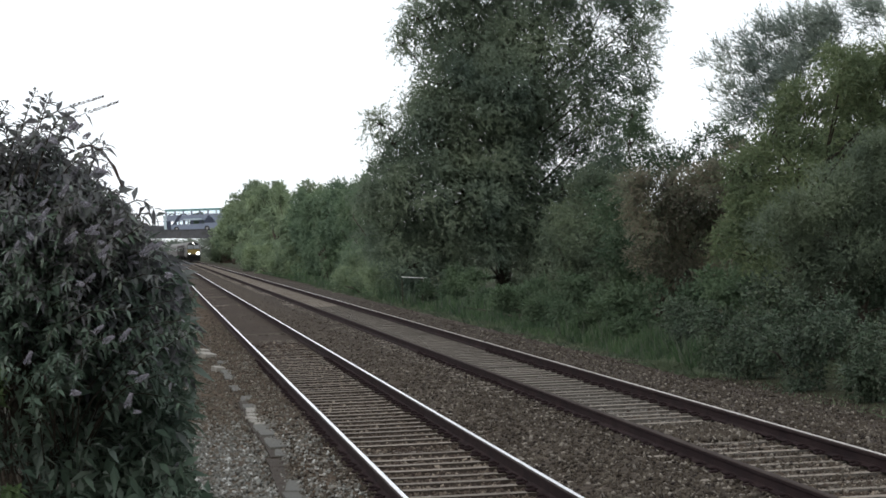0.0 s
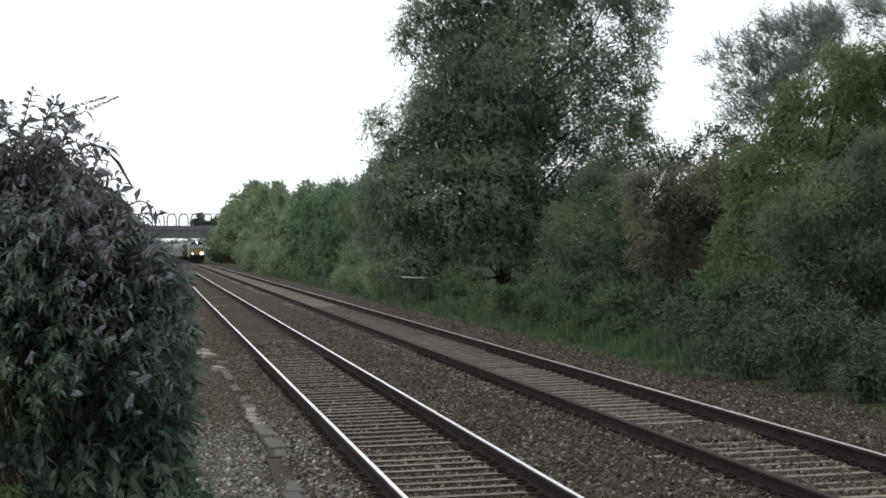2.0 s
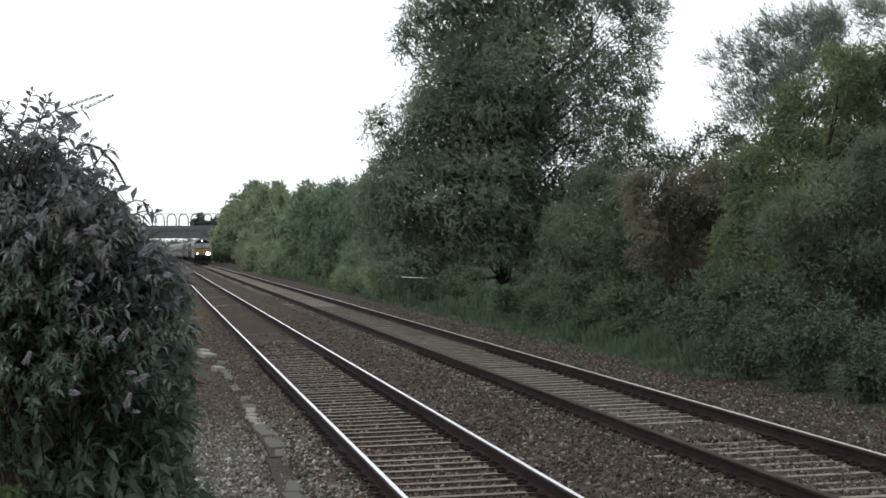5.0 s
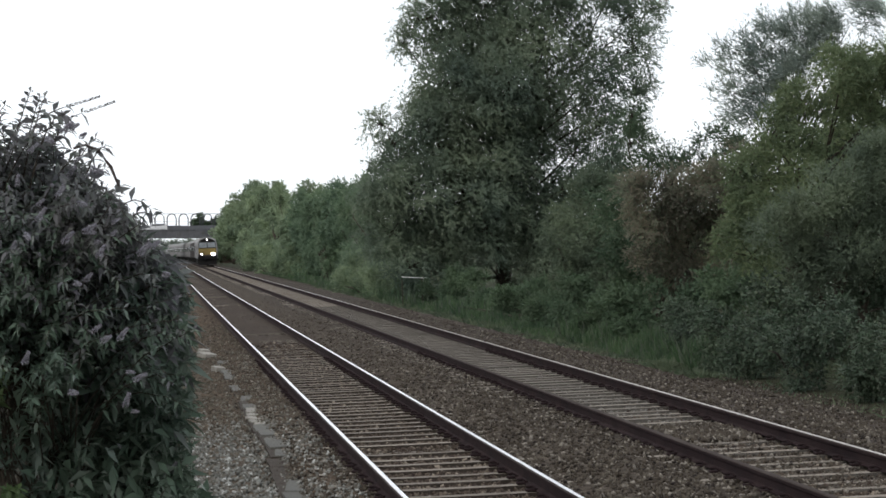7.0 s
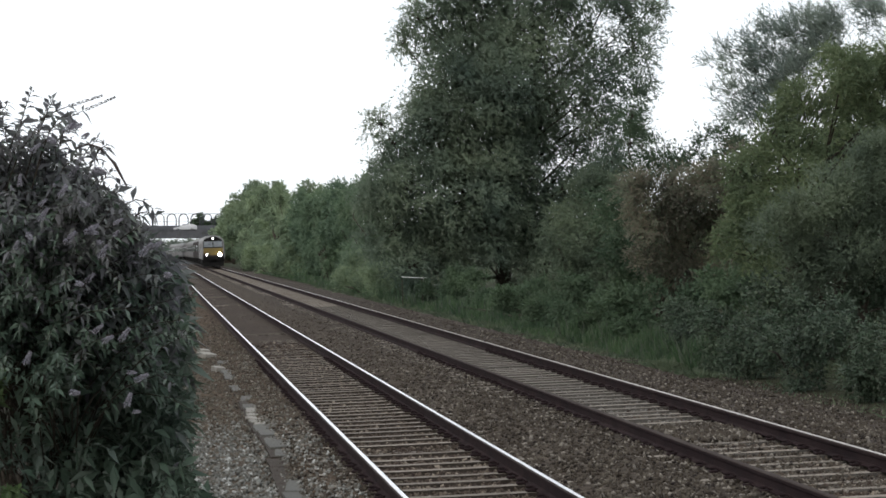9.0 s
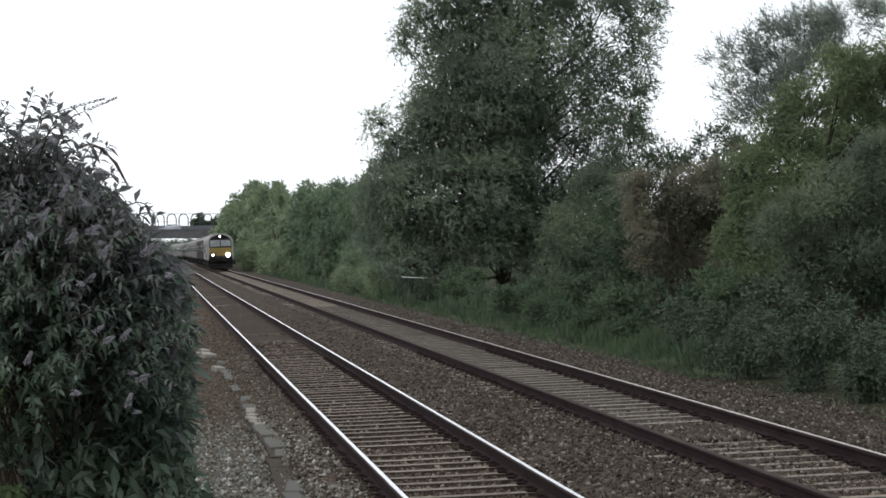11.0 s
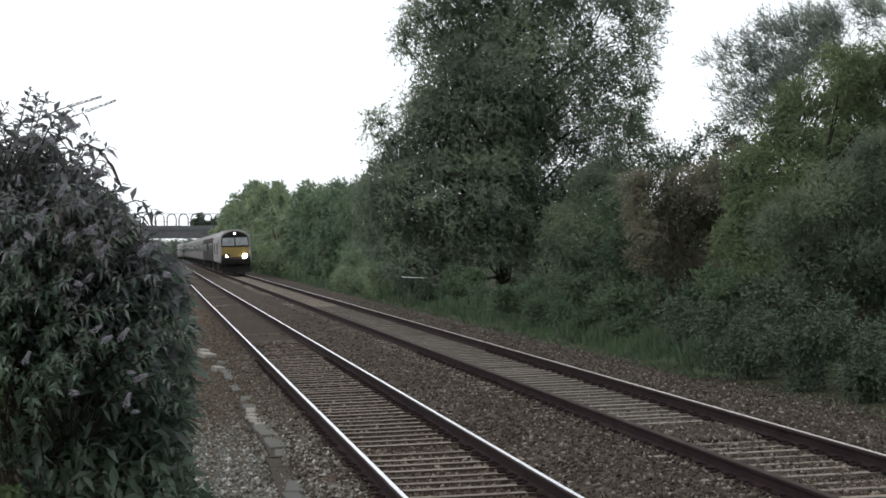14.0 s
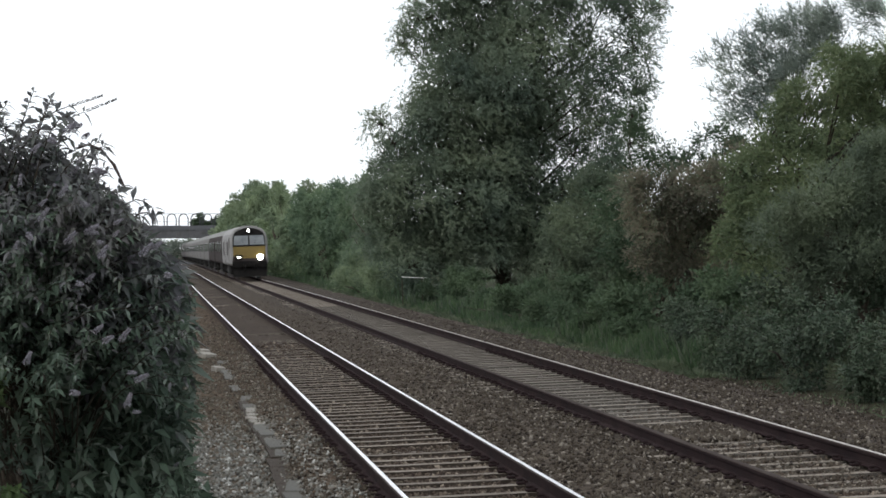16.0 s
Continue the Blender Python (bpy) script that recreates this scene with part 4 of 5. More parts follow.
tree("sallow_shrub", [(8.78, 120.51, 0.47, 1.19, 1.0), (8.56, 126.9, 0.09, 0.88, 1.0), (8.47, 109.22, 0.35, 0.75, 1.0)], (8.9, 119, -0.5), LEAF_PALE, "rounded pale green shrub at the trackside", "shrub", 63, 90, 0.40, 0.13, 0.04, 0.06, 8, -0.1, (0, 0, 0.3), 0.4, 14, 1.0, 3)
tree("sallow_shrub", [(9.08, 228.97, 0.55, 1.81, 1.0), (8.67, 191.97, 0.64, 1.18, 1.0), (8.81, 255.02, 0.59, 1.38, 1.0)], (8.9, 222, -0.6), LEAF_PALE, "low pale sage shrub at the trackside", "shrub", 64, 45, 0.5, 0.22, 0.08, 0.06, 7, 0, (0, 0, 0.2), 0.4, 12, 1.0, 3)


# ---- white handrail among the weeds ----
def make_handrail():
    root = thing("handrail", pose(8.1, 96.5, -0.42), "short white wooden handrail among trackside weeds", "handrail")
    for x in (0.08, 0.92):
        part("post", box(bmesh.new(), (x - 0.018, -0.042, -0.1), (x + 0.018, 0.0, 1.13), 0.004), BARK, root, "thin dark post")
    part("bar", box(bmesh.new(), (-0.02, -0.070, 1.13), (1.0, -0.042, 1.165), 0.006), WHITE_WOOD, root, "white-painted bar").matrix_basis = pose(0, 0, 0.05, 0, 4.5, 0)


make_handrail()


# ---- buddleia beside the camera ----
def long_leaves(rng, pos, along, length, width, sag=0.25):
    """Lance-shaped leaves of four faces each, folded on the midrib and bent down at the tip."""
    n = len(pos)
    along = unit(along)
    side = unit(np.cross(along, np.array((0, 0, 1.0)) + rng.normal(size=(n, 3)) * 0.45))
    up = np.cross(side, along)
    le = length[:, None]
    rib, left, right = [], [], []
    for u, w in ((0, 0.08), (0.42, 1.0), (1.0, 0.03)):
        c = pos + along * le * u + np.array((0, 0, -1.0)) * le * sag * u * u
        hw = (width * w / 2)[:, None]
        rib.append(c)
        left.append(c + side * hw + up * hw * 0.4)
        right.append(c - side * hw + up * hw * 0.4)
    q = []
    for i in range(2):
        q.append(np.stack([rib[i], rib[i + 1], left[i + 1], left[i]], 1))
        q.append(np.stack([rib[i + 1], rib[i], right[i], right[i + 1]], 1))
    v = np.stack(q, 1).reshape(-1, 4, 3)
    return v


def leaf_mesh(name, rng, pos, along, length, width, sag=0.25):
    v = long_leaves(rng, pos, along, length, width, sag).reshape(len(pos), 4, 4, 3)
    # vertices: rib 0..2, left 0..2, right 0..2
    rib = np.stack([v[:, 0, 0], v[:, 0, 1], v[:, 2, 1]], 1)
    left = np.stack([v[:, 0, 3], v[:, 0, 2], v[:, 2, 2]], 1)
    right = np.stack([v[:, 1, 2], v[:, 1, 3], v[:, 3, 3]], 1)
    pts = np.concatenate([rib, left, right], 1)
    f = np.array([(i, i + 1, 4 + i, 3 + i) for i in range(2)] + [(i + 1, i, 6 + i, 7 + i) for i in range(2)])
    faces = (f[None] + 9 * np.arange(len(pos))[:, None, None]).reshape(-1, 4)
    return index_mesh(name, pts.reshape(-1, 3), faces)


def arch(rng, a, b, bow):
    a, b = np.array(a, float), np.array(b, float)
    u = np.linspace(0, 1, 9)[:, None]
    return a + (b - a) * u + np.array((0, 0, 1.0)) * bow * 4 * u * (1 - u) + np.array((0, 0, -0.5)) * bow * u ** 3


def shoot_leaves(rng, path, every, size, start=0.25):
    """Opposite pairs of leaves along a shoot."""
    seg = np.linalg.norm(np.diff(path, axis=0), axis=1)
    total = seg.sum()
    n = max(3, int(total * (1 - start) / every))
    s = np.linspace(start, 0.99, n)
    idx = np.clip(s * (len(path) - 1), 0, len(path) - 1.001)
    i = idx.astype(int)
    p = path[i] + (path[i + 1] - path[i]) * (idx - i)[:, None]
    t = unit(path[i + 1] - path[i])
    side = unit(np.cross(t, np.array((0.2, 0.1, 1.0))))
    roll = (np.arange(n) % 2 * math.pi / 2 + rng.uniform(-0.4, 0.4, n))[:, None]
    up = np.cross(side, t)
    w = side * np.cos(roll) + up * np.sin(roll)
    pos = np.concatenate([p, p])
    al = np.concatenate([w * 0.9 + t * 0.6, -w * 0.9 + t * 0.6]) + rng.normal(size=(2 * n, 3)) * 0.25
    ln = size * np.tile(1.15 - 0.55 * s, 2) * rng.uniform(0.7, 1.2, 2 * n)
    return pos, al, ln


def panicle_mesh(name, rng, length=0.17, radius=0.022, floret=0.018):
    n = 230
    u = rng.uniform(0, 1, n) ** 0.8
    a = rng.uniform(0, 2 * math.pi, n)
    r = radius * (1 - u * 0.8) * rng.uniform(0.6, 1.15, n)
    p = np.stack([np.cos(a) * r, np.sin(a) * r, u * length], 1)
    d = np.stack([np.cos(a), np.sin(a), np.full(n, 0.5)], 1) + rng.normal(size=(n, 3)) * 0.4
    return quad_mesh(name, leaf_quads(rng, p, d, np.full(n, floret), np.full(n, floret * 0.8)))


def sky_shoots(rng):
    """Feet and tips of the arching shoots that stand out along the top of the bush."""
    line = [(-3.25, 3.22), (-3.05, 3.26), (-2.86, 3.33), (-2.70, 3.26), (-2.58, 3.18), (-2.46, 3.02), (-2.40, 2.86), (-2.30, 2.68), (-2.20, 2.58)]
    out = [((-2.82, 13.4, 3.12), (-2.65, 13.4, 3.2), 0.006, 2), ((-2.77, 13.4, 3.06), (-2.57, 13.4, 3.17), 0.006, 2), ((-2.62, 13.4, 2.95), (-2.33, 13.4, 2.75), 0.10, 3), ((-3.0, 13.5, 2.85), (-2.86, 13.4, 3.31), 0.03, 0), ((-2.92, 13.5, 2.8), (-2.78, 13.4, 3.27), 0.04, 0),
           ((-3.15, 13.5, 2.8), (-3.06, 13.4, 3.25), 0.03, 0), ((-2.78, 13.5, 2.75), (-2.66, 13.4, 3.17), 0.05, 0), ((-2.62, 13.5, 2.6), (-2.44, 13.4, 3.0), 0.07, 0), ((-3.2, 13.4, 2.85), (-3.15, 13.3, 3.2), 0.03, 0), ((-2.38, 13.4, 2.58), (-2.19, 13.4, 2.61), 0.05, 0), ((-2.35, 13.4, 2.49), (-2.18, 13.4, 2.57), 0.04, 0), ((-2.45, 13.4, 2.68), (-2.35, 13.4, 2.65), 0.03, 0)]
    for i in range(24):
        u = rng.uniform(0, len(line) - 1.001)
        k = int(u)
        x = line[k][0] + (line[k + 1][0] - line[k][0]) * (u - k)
        z = line[k][1] + (line[k + 1][1] - line[k][1]) * (u - k)
        down = rng.uniform(0, 0.30) ** 1.2
        y = 13.5 + rng.uniform(-0.5, 0.5)
        out.append(((x - rng.uniform(0.15, 0.35), y, z - down - rng.uniform(0.35, 0.55)), (x - 0.5 * down, y - 0.1, z - down), rng.uniform(0.02, 0.10), 0))
    return out


FLOWERS = [(-2.797, 2.612), (-2.556, 2.457), (-2.403, 2.433), (-2.267, 2.322), (-2.198, 2.357), (-2.529, 1.916), (-2.482, 1.861), (-2.358, 1.69), (-2.319, 1.642), (-2.374, 1.503), (-2.335, 1.474), (-2.904, 1.76), (-2.864, 2.459), (-2.131, 2.211), (-2.666, 2.405), (-2.612, 2.185), (-2.664, 1.594), (-2.392, 1.864), (-2.484, 2.32)] + [(-2.65, 3.00), (-2.61, 3.01), (-2.55, 2.97), (-2.73, 2.97), (-2.83, 2.90), (-2.50, 2.80), (-2.59, 2.84), (-2.90, 2.72), (-2.40, 2.50), (-2.54, 2.46), (-2.69, 2.66), (-2.80, 2.53), (-2.94, 2.38)]


def make_buddleia():
    rng = np.random.default_rng(71)
    base = Vector((-3.0, 13.6, -0.25))
    root = thing("buddleia_bush", pose(*base), "dark overgrown buddleia bush with faded lilac flower spikes", "bush")
    b0 = np.array(base)
    fresh, faded = panicle_mesh("flower_panicle", rng), panicle_mesh("flower_panicle", rng, 0.20, 0.004, 0.008)
    fresh.materials.append(PETAL)
    faded.materials.append(FADED)
    # outline of the crown at this depth: half width by height
    def reach(z):
        return np.interp(z, [-0.30, 0.30, 0.83, 0.91, 1.05, 1.22, 1.35, 1.49, 1.66, 1.80, 1.94, 2.08, 2.18, 2.25, 2.32, 2.39, 2.50, 2.60, 2.67, 2.84, 3.00, 3.15, 3.30], [-1.75, -1.72, -1.82, -1.90, -1.97, -1.97, -1.94, -1.92, -1.91, -1.92, -1.92, -1.93, -1.94, -1.98, -2.02, -2.12, -2.20, -2.28, -2.34, -2.54, -2.72, -2.98, -3.30])
    stems = bmesh.new()
    P, A, L = [], [], []
    tips = []
    hollows = [(-2.75, 1.46, 0.36), (-2.35, 1.08, 0.3), (-2.83, 1.06, 0.28)]
    for i in range(132):
        z = rng.uniform(-0.2, 2.85) if i < 68 else rng.uniform(2.35, 3.05)
        depth = rng.uniform(-0.8, 0.8)
        edge = -2.196 + (float(reach(z)) + 2.196) * (13.5 + depth) / 14 - 0.06 - (rng.uniform(0, 1) ** 1.5) * (1.35 if i < 68 else 0.7)
        if i >= 84:
            z, edge, depth = rng.uniform(1.65, 2.6), rng.uniform(-3.25, -2.65), rng.uniform(-0.9, -0.3)
        if i >= 98:
            z, depth = rng.uniform(2.45, 3.02), rng.uniform(-0.5, 0.3)
            edge = float(reach(z)) - 0.06 - rng.uniform(0, 0.85)
        if i >= 124:
            z, depth = rng.uniform(0.15, 0.75), rng.uniform(-0.6, 0.2)
            edge = float(reach(z)) - 0.05 - rng.uniform(0, 0.3)
        if depth < 0.2 and any(math.hypot(edge - hx, z - hz) < hr for hx, hz, hr in hollows):
            depth += 0.8
        root_pt = np.array((-3.0 + (edge + 3.0) * 0.45 + rng.normal() * 0.12, 13.7 + depth * 0.4, max(z - rng.uniform(0.45, 0.75), -0.2)))
        for k in range(10):
            tz = z + rng.normal() * 0.14
            limit = -2.196 + (float(reach(tz)) + 2.196) * (13.5 + depth) / 14 - 0.03
            tip = np.array((min(edge + rng.normal() * 0.16, limit), 13.5 + depth + rng.normal() * 0.14, tz))
            path = arch(rng, root_pt + rng.normal(size=3) * 0.06, tip, rng.uniform(0.05, 0.20))
            p, a, l = shoot_leaves(rng, path, 0.032, 0.098, 0.30)
            P.append(p), A.append(a), L.append(l)
            tube(stems, [Vector(q - b0) for q in path[::2]], [0.006, 0.005, 0.004, 0.003, 0.002], 4)
            tips.append((path[-1], path[-1] - path[-2]))
    for i in range(9):
        top = np.array((rng.uniform(-3.4, -2.5), 14.3 + rng.uniform(-0.2, 0.3), rng.uniform(1.4, 2.2)))
        tube(stems, [Vector((rng.normal() * 0.15, rng.normal() * 0.15, -0.1)), Vector((np.array((-3, 14.2, 0.8)) + rng.normal(size=3) * 0.12 - b0)), Vector(top - b0)], [0.035, 0.025, 0.010], 7)
    n = 7000
    q = np.stack([rng.uniform(-3.6, 0, n), 13.8 + rng.uniform(-0.4, 0.5, n), rng.uniform(-0.25, 2.4, n)], 1)
    q[:, 0] = reach(q[:, 2]) - 0.10 - np.abs(rng.normal(size=n)) * 0.6
    P.append(q), A.append(rng.normal(size=(n, 3)) + np.array((0.4, -0.3, -0.1))), L.append(rng.uniform(0.09, 0.17, n))
    P, A, L = np.concatenate(P), np.concatenate(A), np.concatenate(L)
    part("stem", stems, BARK, root, "", True)
    # Upper and line-side leaves get the paled colour, standing in for light there.
    paled = P[:, 2] > np.where(P[:, 0] > -2.7, 2.05, 2.36) + rng.normal(size=len(P)) * 0.35
    link("foliage", leaf_mesh("foliage", rng, P[~paled] - b0, A[~paled], L[~paled], L[~paled] * 0.34, 0.26), LEAF_BUDDLEIA, root)
    link("young_foliage", leaf_mesh("young_foliage", rng, P[paled] - b0, A[paled], L[paled], L[paled] * 0.36, 0.30), LEAF_SHOOT, root, "dusky purplish leaves, paled to paint haze and light")
    for p, d in tips:
        if rng.uniform() < 0.13 and p[0] < reach(p[2]) - 0.12:
            ob = new("flower_panicle", fresh if rng.uniform() < 0.75 else faded)
            ob.parent = root
            dv = Vector(d).normalized() + Vector((rng.normal() * 0.2, -0.1, 0.1))
            ob.matrix_basis = Matrix.Translation(Vector(p - b0)) @ dv.to_track_quat("Z", "Y").to_matrix().to_4x4() @ Matrix.Scale(rng.uniform(0.28, 0.55), 4)
    # open flower spikes on the side that faces the line
    for x, z in FLOWERS:
        ob = new("flower_panicle", fresh)
        ob.parent = root
        dv = Vector((rng.uniform(0.1, 0.6), -0.5, rng.uniform(-0.2, 0.6)))
        ob.matrix_basis = Matrix.Translation(Vector((x, 12.56, z)) - base) @ dv.to_track_quat("Z", "Y").to_matrix().to_4x4() @ Matrix.Scale(rng.uniform(0.34, 0.62), 4)
    # arching shoots against the sky; each sways about its foot
    for i, (a, b, bow, flower) in enumerate(sky_shoots(rng)):
        foot = Vector(a) - base
        arm = new("shoot", None)
        path = arch(rng, (0, 0, 0), np.array(b) - np.array(a), bow)
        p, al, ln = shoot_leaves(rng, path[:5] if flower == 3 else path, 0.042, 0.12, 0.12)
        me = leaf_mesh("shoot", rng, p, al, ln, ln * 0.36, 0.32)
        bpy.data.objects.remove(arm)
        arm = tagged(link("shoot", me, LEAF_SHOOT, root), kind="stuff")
        arm.matrix_basis = Matrix.Translation(foot)
        bm = bmesh.new()
        tube(bm, [Vector(q) for q in path[::2]], [0.008, 0.007, 0.010, 0.011, 0.004] if flower == 3 else [0.005, 0.004, 0.004, 0.003, 0.002], 5)
        part("twig", bm, FADED if flower == 3 else BARK, arm)
        if flower in (1, 2):
            ob = new("flower_panicle", faded if flower == 2 else fresh)
            ob.parent = arm
            dv = Vector(path[-1] - path[-2]).normalized()
            ob.matrix_basis = Matrix.Translation(Vector(path[-1])) @ dv.to_track_quat("Z", "Y").to_matrix().to_4x4()
        SWAYING.append((arm, foot, 0.9 + 0.14 * (i % 5), i))
    return root


BUSH = make_buddleia()


def make_nettles():
    rng = np.random.default_rng(73)
    for x, y, z in ((-3.02, 12.6, 1.75), (-3.02, 12.4, 1.12), (-2.75, 12.2, 0.85)):
        root = thing("nettle_clump", pose(x, y, -0.2), "light green leafy shoots in front of the bush", "plant")
        P, A, L = [], [], []
        bm = bmesh.new()
        for i in range(5):
            tip = np.array((rng.normal() * 0.07, rng.normal() * 0.1, z + 0.2 + rng.normal() * 0.08))
            inside = np.array((-0.1 + rng.normal() * 0.05, 0.95, tip[2] - 0.35))
            path = arch(rng, inside, tip, 0.05)
            p, a, l = shoot_leaves(rng, path, 0.030, 0.10, 0.55)
            P.append(p), A.append(a), L.append(l)
            tube(bm, [Vector((rng.normal() * 0.04, 0.95, 0))] + [Vector(q) for q in path[::2]], [0.008, 0.007, 0.006, 0.005, 0.004, 0.002], 5)
        part("stem", bm, BARK, root)
        P, A, L = np.concatenate(P), np.concatenate(A), np.concatenate(L)
        link("foliage", leaf_mesh("foliage", rng, P, A, L, L * 0.4), LEAF_LIGHT, root)


make_nettles()


# ---- road bridge ----
def make_bridge():
    root = thing("road_bridge", pose(3.0, BRIDGE_Y, ROAD_Z), "dark road bridge over the railway with arched railing", "bridge")
    tilt = Matrix.Rotation(radians(1.9), 4, "Y")
    part("deck", box(bmesh.new(), (-13, 0.5, -0.9), (13, 11.2, -0.05), 0.03), ASPHALT, root, "asphalt road deck")
    g = bmesh.new()
    box(g, (-13, 0, -1.27), (13, 0.4, 0.32), 0.02)
    box(g, (-13, -0.12, -1.30), (13, 0.1, -1.20))
    box(g, (-13, -0.10, 0.29), (13, 0.42, 0.37))
    for i in range(14):
        box(g, (-12.4 + i * 1.9, -0.09, -1.20), (-12.34 + i * 1.9, 0.0, 0.29))
    part("girder", g, BRIDGE_STEEL, root, "dark plate girder with stiffeners").matrix_basis = tilt
    w = part("parapet", box(bmesh.new(), (-13, 11.2, -1.2), (13, 11.5, 1.22), 0.03), PARAPET, root, "solid dark parapet")
    w.matrix_basis = tilt
    rail = bmesh.new()
    box(rail, (-13, 11.30, 3.42), (13, 11.42, 3.52))
    box(rail, (-13, 11.32, 1.95), (13, 11.38, 2.0))
    part("top_rail", rail, RAILING, root).matrix_basis = tilt
    pitch, wide = 2.27, 1.72
    bm = bmesh.new()
    path = [(-wide / 2, 0, 0), (-wide / 2, 0, 1.25)] + [(-wide / 2 * math.cos(a), 0, 1.25 + 1.0 * math.sin(a)) for a in (math.pi * k / 10 for k in range(1, 10))] + [(wide / 2, 0, 1.25), (wide / 2, 0, 0)]
    tube(bm, path, [0.11] * len(path), 6)
    bmesh.ops.recalc_face_normals(bm, faces=bm.faces)
    me = bpy.data.meshes.new("railing_arch")
    bm.to_mesh(me)
    bm.free()
    me.materials.append(RAILING)
    for i in range(-5, 6):
        ob = new("railing_arch", me)
        ob.parent = root
        ob.matrix_basis = tilt @ pose(-1.72 + i * pitch, 11.36, 1.2)
    for s, x0, x1 in ((-1, -12.5, -8.6), (1, 7.2, 12.5)):
        bm = box(bmesh.new(), (x0, -0.05, -ROAD_Z - 1.2), (x1, 11.4, -0.92), 0.05)
        for k in range(7):
            box(bm, (x0 - 0.03, -0.09, -ROAD_Z + 0.2 + k * 0.65), (x1 + 0.03, 0.0, -ROAD_Z + 0.22 + k * 0.65))
        part("abutment", bm, BRICK, root, "dark brick abutment")
    return root


make_bridge()
road_bm = box(bmesh.new(), (-330, BRIDGE_Y + 0.6, ROAD_Z - 0.35), (-10, BRIDGE_Y + 11, ROAD_Z - 0.04))
box(road_bm, (16, BRIDGE_Y + 0.6, ROAD_Z - 0.35), (330, BRIDGE_Y + 11, ROAD_Z - 0.04))
tagged(part("road", road_bm, ASPHALT), "asphalt road on an embankment", "road", "", "structure")

# trees beyond the bridge
tree("oak_tree", [(7.4, 470, 8.3, 0.79, 1), (6.6, 470, 7.1, 1.08, 1), (8.0, 470, 7.0, 1.08, 1), (9.4, 470, 6.3, 1.18, 1), (11.2, 470, 6.7, 1.58, 1), (12.8, 470, 6.9, 1.68, 1)], (10.5, 472, -0.8), LEAF_MID, "dark tree standing behind the road bridge", "tree", 81, 34, 0.5, 0.24, 0.13, 0.15, 7, 0.1, (0, 0, 0), 0.42, 11, 1.0, 2)
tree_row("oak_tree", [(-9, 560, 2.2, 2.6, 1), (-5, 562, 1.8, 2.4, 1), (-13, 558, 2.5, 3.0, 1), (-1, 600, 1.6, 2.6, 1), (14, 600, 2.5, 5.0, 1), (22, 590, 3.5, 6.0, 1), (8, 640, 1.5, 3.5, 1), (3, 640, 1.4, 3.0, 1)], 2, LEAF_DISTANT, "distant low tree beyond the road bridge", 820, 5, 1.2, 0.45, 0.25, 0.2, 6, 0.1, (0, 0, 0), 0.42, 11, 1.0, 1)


# ---- train ----
SECTION = [(1.22, 1.0), (1.33, 1.15), (1.33, 2.75), (1.24, 3.2), (1.0, 3.50), (0.62, 3.68), (0.25, 3.74)]


def hull(scale=1.0, low=None, ys=None, rake=0.0):
    half = [(x * scale, z if low is None else max(z, low)) for x, z in SECTION]
    ring = half + [(-x, z) for x, z in half[::-1]]
    return [(x, ys + max(0.0, z - 2.15) * rake, z) for x, z in ring]


def plate(bm, pts, d):
    """A flat panel through four corners, d thick towards -y."""
    n = (Vector(pts[1]) - Vector(pts[0])).cross(Vector(pts[-1]) - Vector(pts[0])).normalized()
    if n.y > 0:
        n = -n
    return loft(bm, [pts, [tuple(Vector(p) + n * d) for p in pts]])


def make_bogie(root, y, wheelbase, name="bogie"):
    bm = bmesh.new()
    for s in (-1, 1):
        box(bm, (s * 1.08 - 0.08, y - wheelbase / 2 - 0.6, 0.42), (s * 1.08 + 0.08, y + wheelbase / 2 + 0.6, 0.72), 0.03)
        for e in (-1, 1):
            box(bm, (s * 1.12 - 0.1, y + e * wheelbase / 2 - 0.18, 0.35), (s * 1.12 + 0.1, y + e * wheelbase / 2 + 0.18, 0.65), 0.03)
            cylinder(bm, (s * 1.12, y + e * 0.35, 0.4), (s * 1.12, y + e * 0.35, 0.95), 0.13)
    box(bm, (-1.0, y - 0.35, 0.45), (1.0, y + 0.35, 0.85), 0.03)
    bogie = part(name, bm, BLACK, root)
    for e in (-1, 1):
        bm = bmesh.new()
        for s in (-1, 1):
            cylinder(bm, (s * 0.70, y + e * wheelbase / 2, 0.47), (s * 0.83, y + e * wheelbase / 2, 0.47), 0.47, 0.47, 20)
            cylinder(bm, (s * 0.67, y + e * wheelbase / 2, 0.47), (s * 0.70, y + e * wheelbase / 2, 0.47), 0.50, 0.50, 20)
        cylinder(bm, (-0.7, y + e * wheelbase / 2, 0.47), (0.7, y + e * wheelbase / 2, 0.47), 0.09)
        part("wheelset", bm, STEEL, bogie)


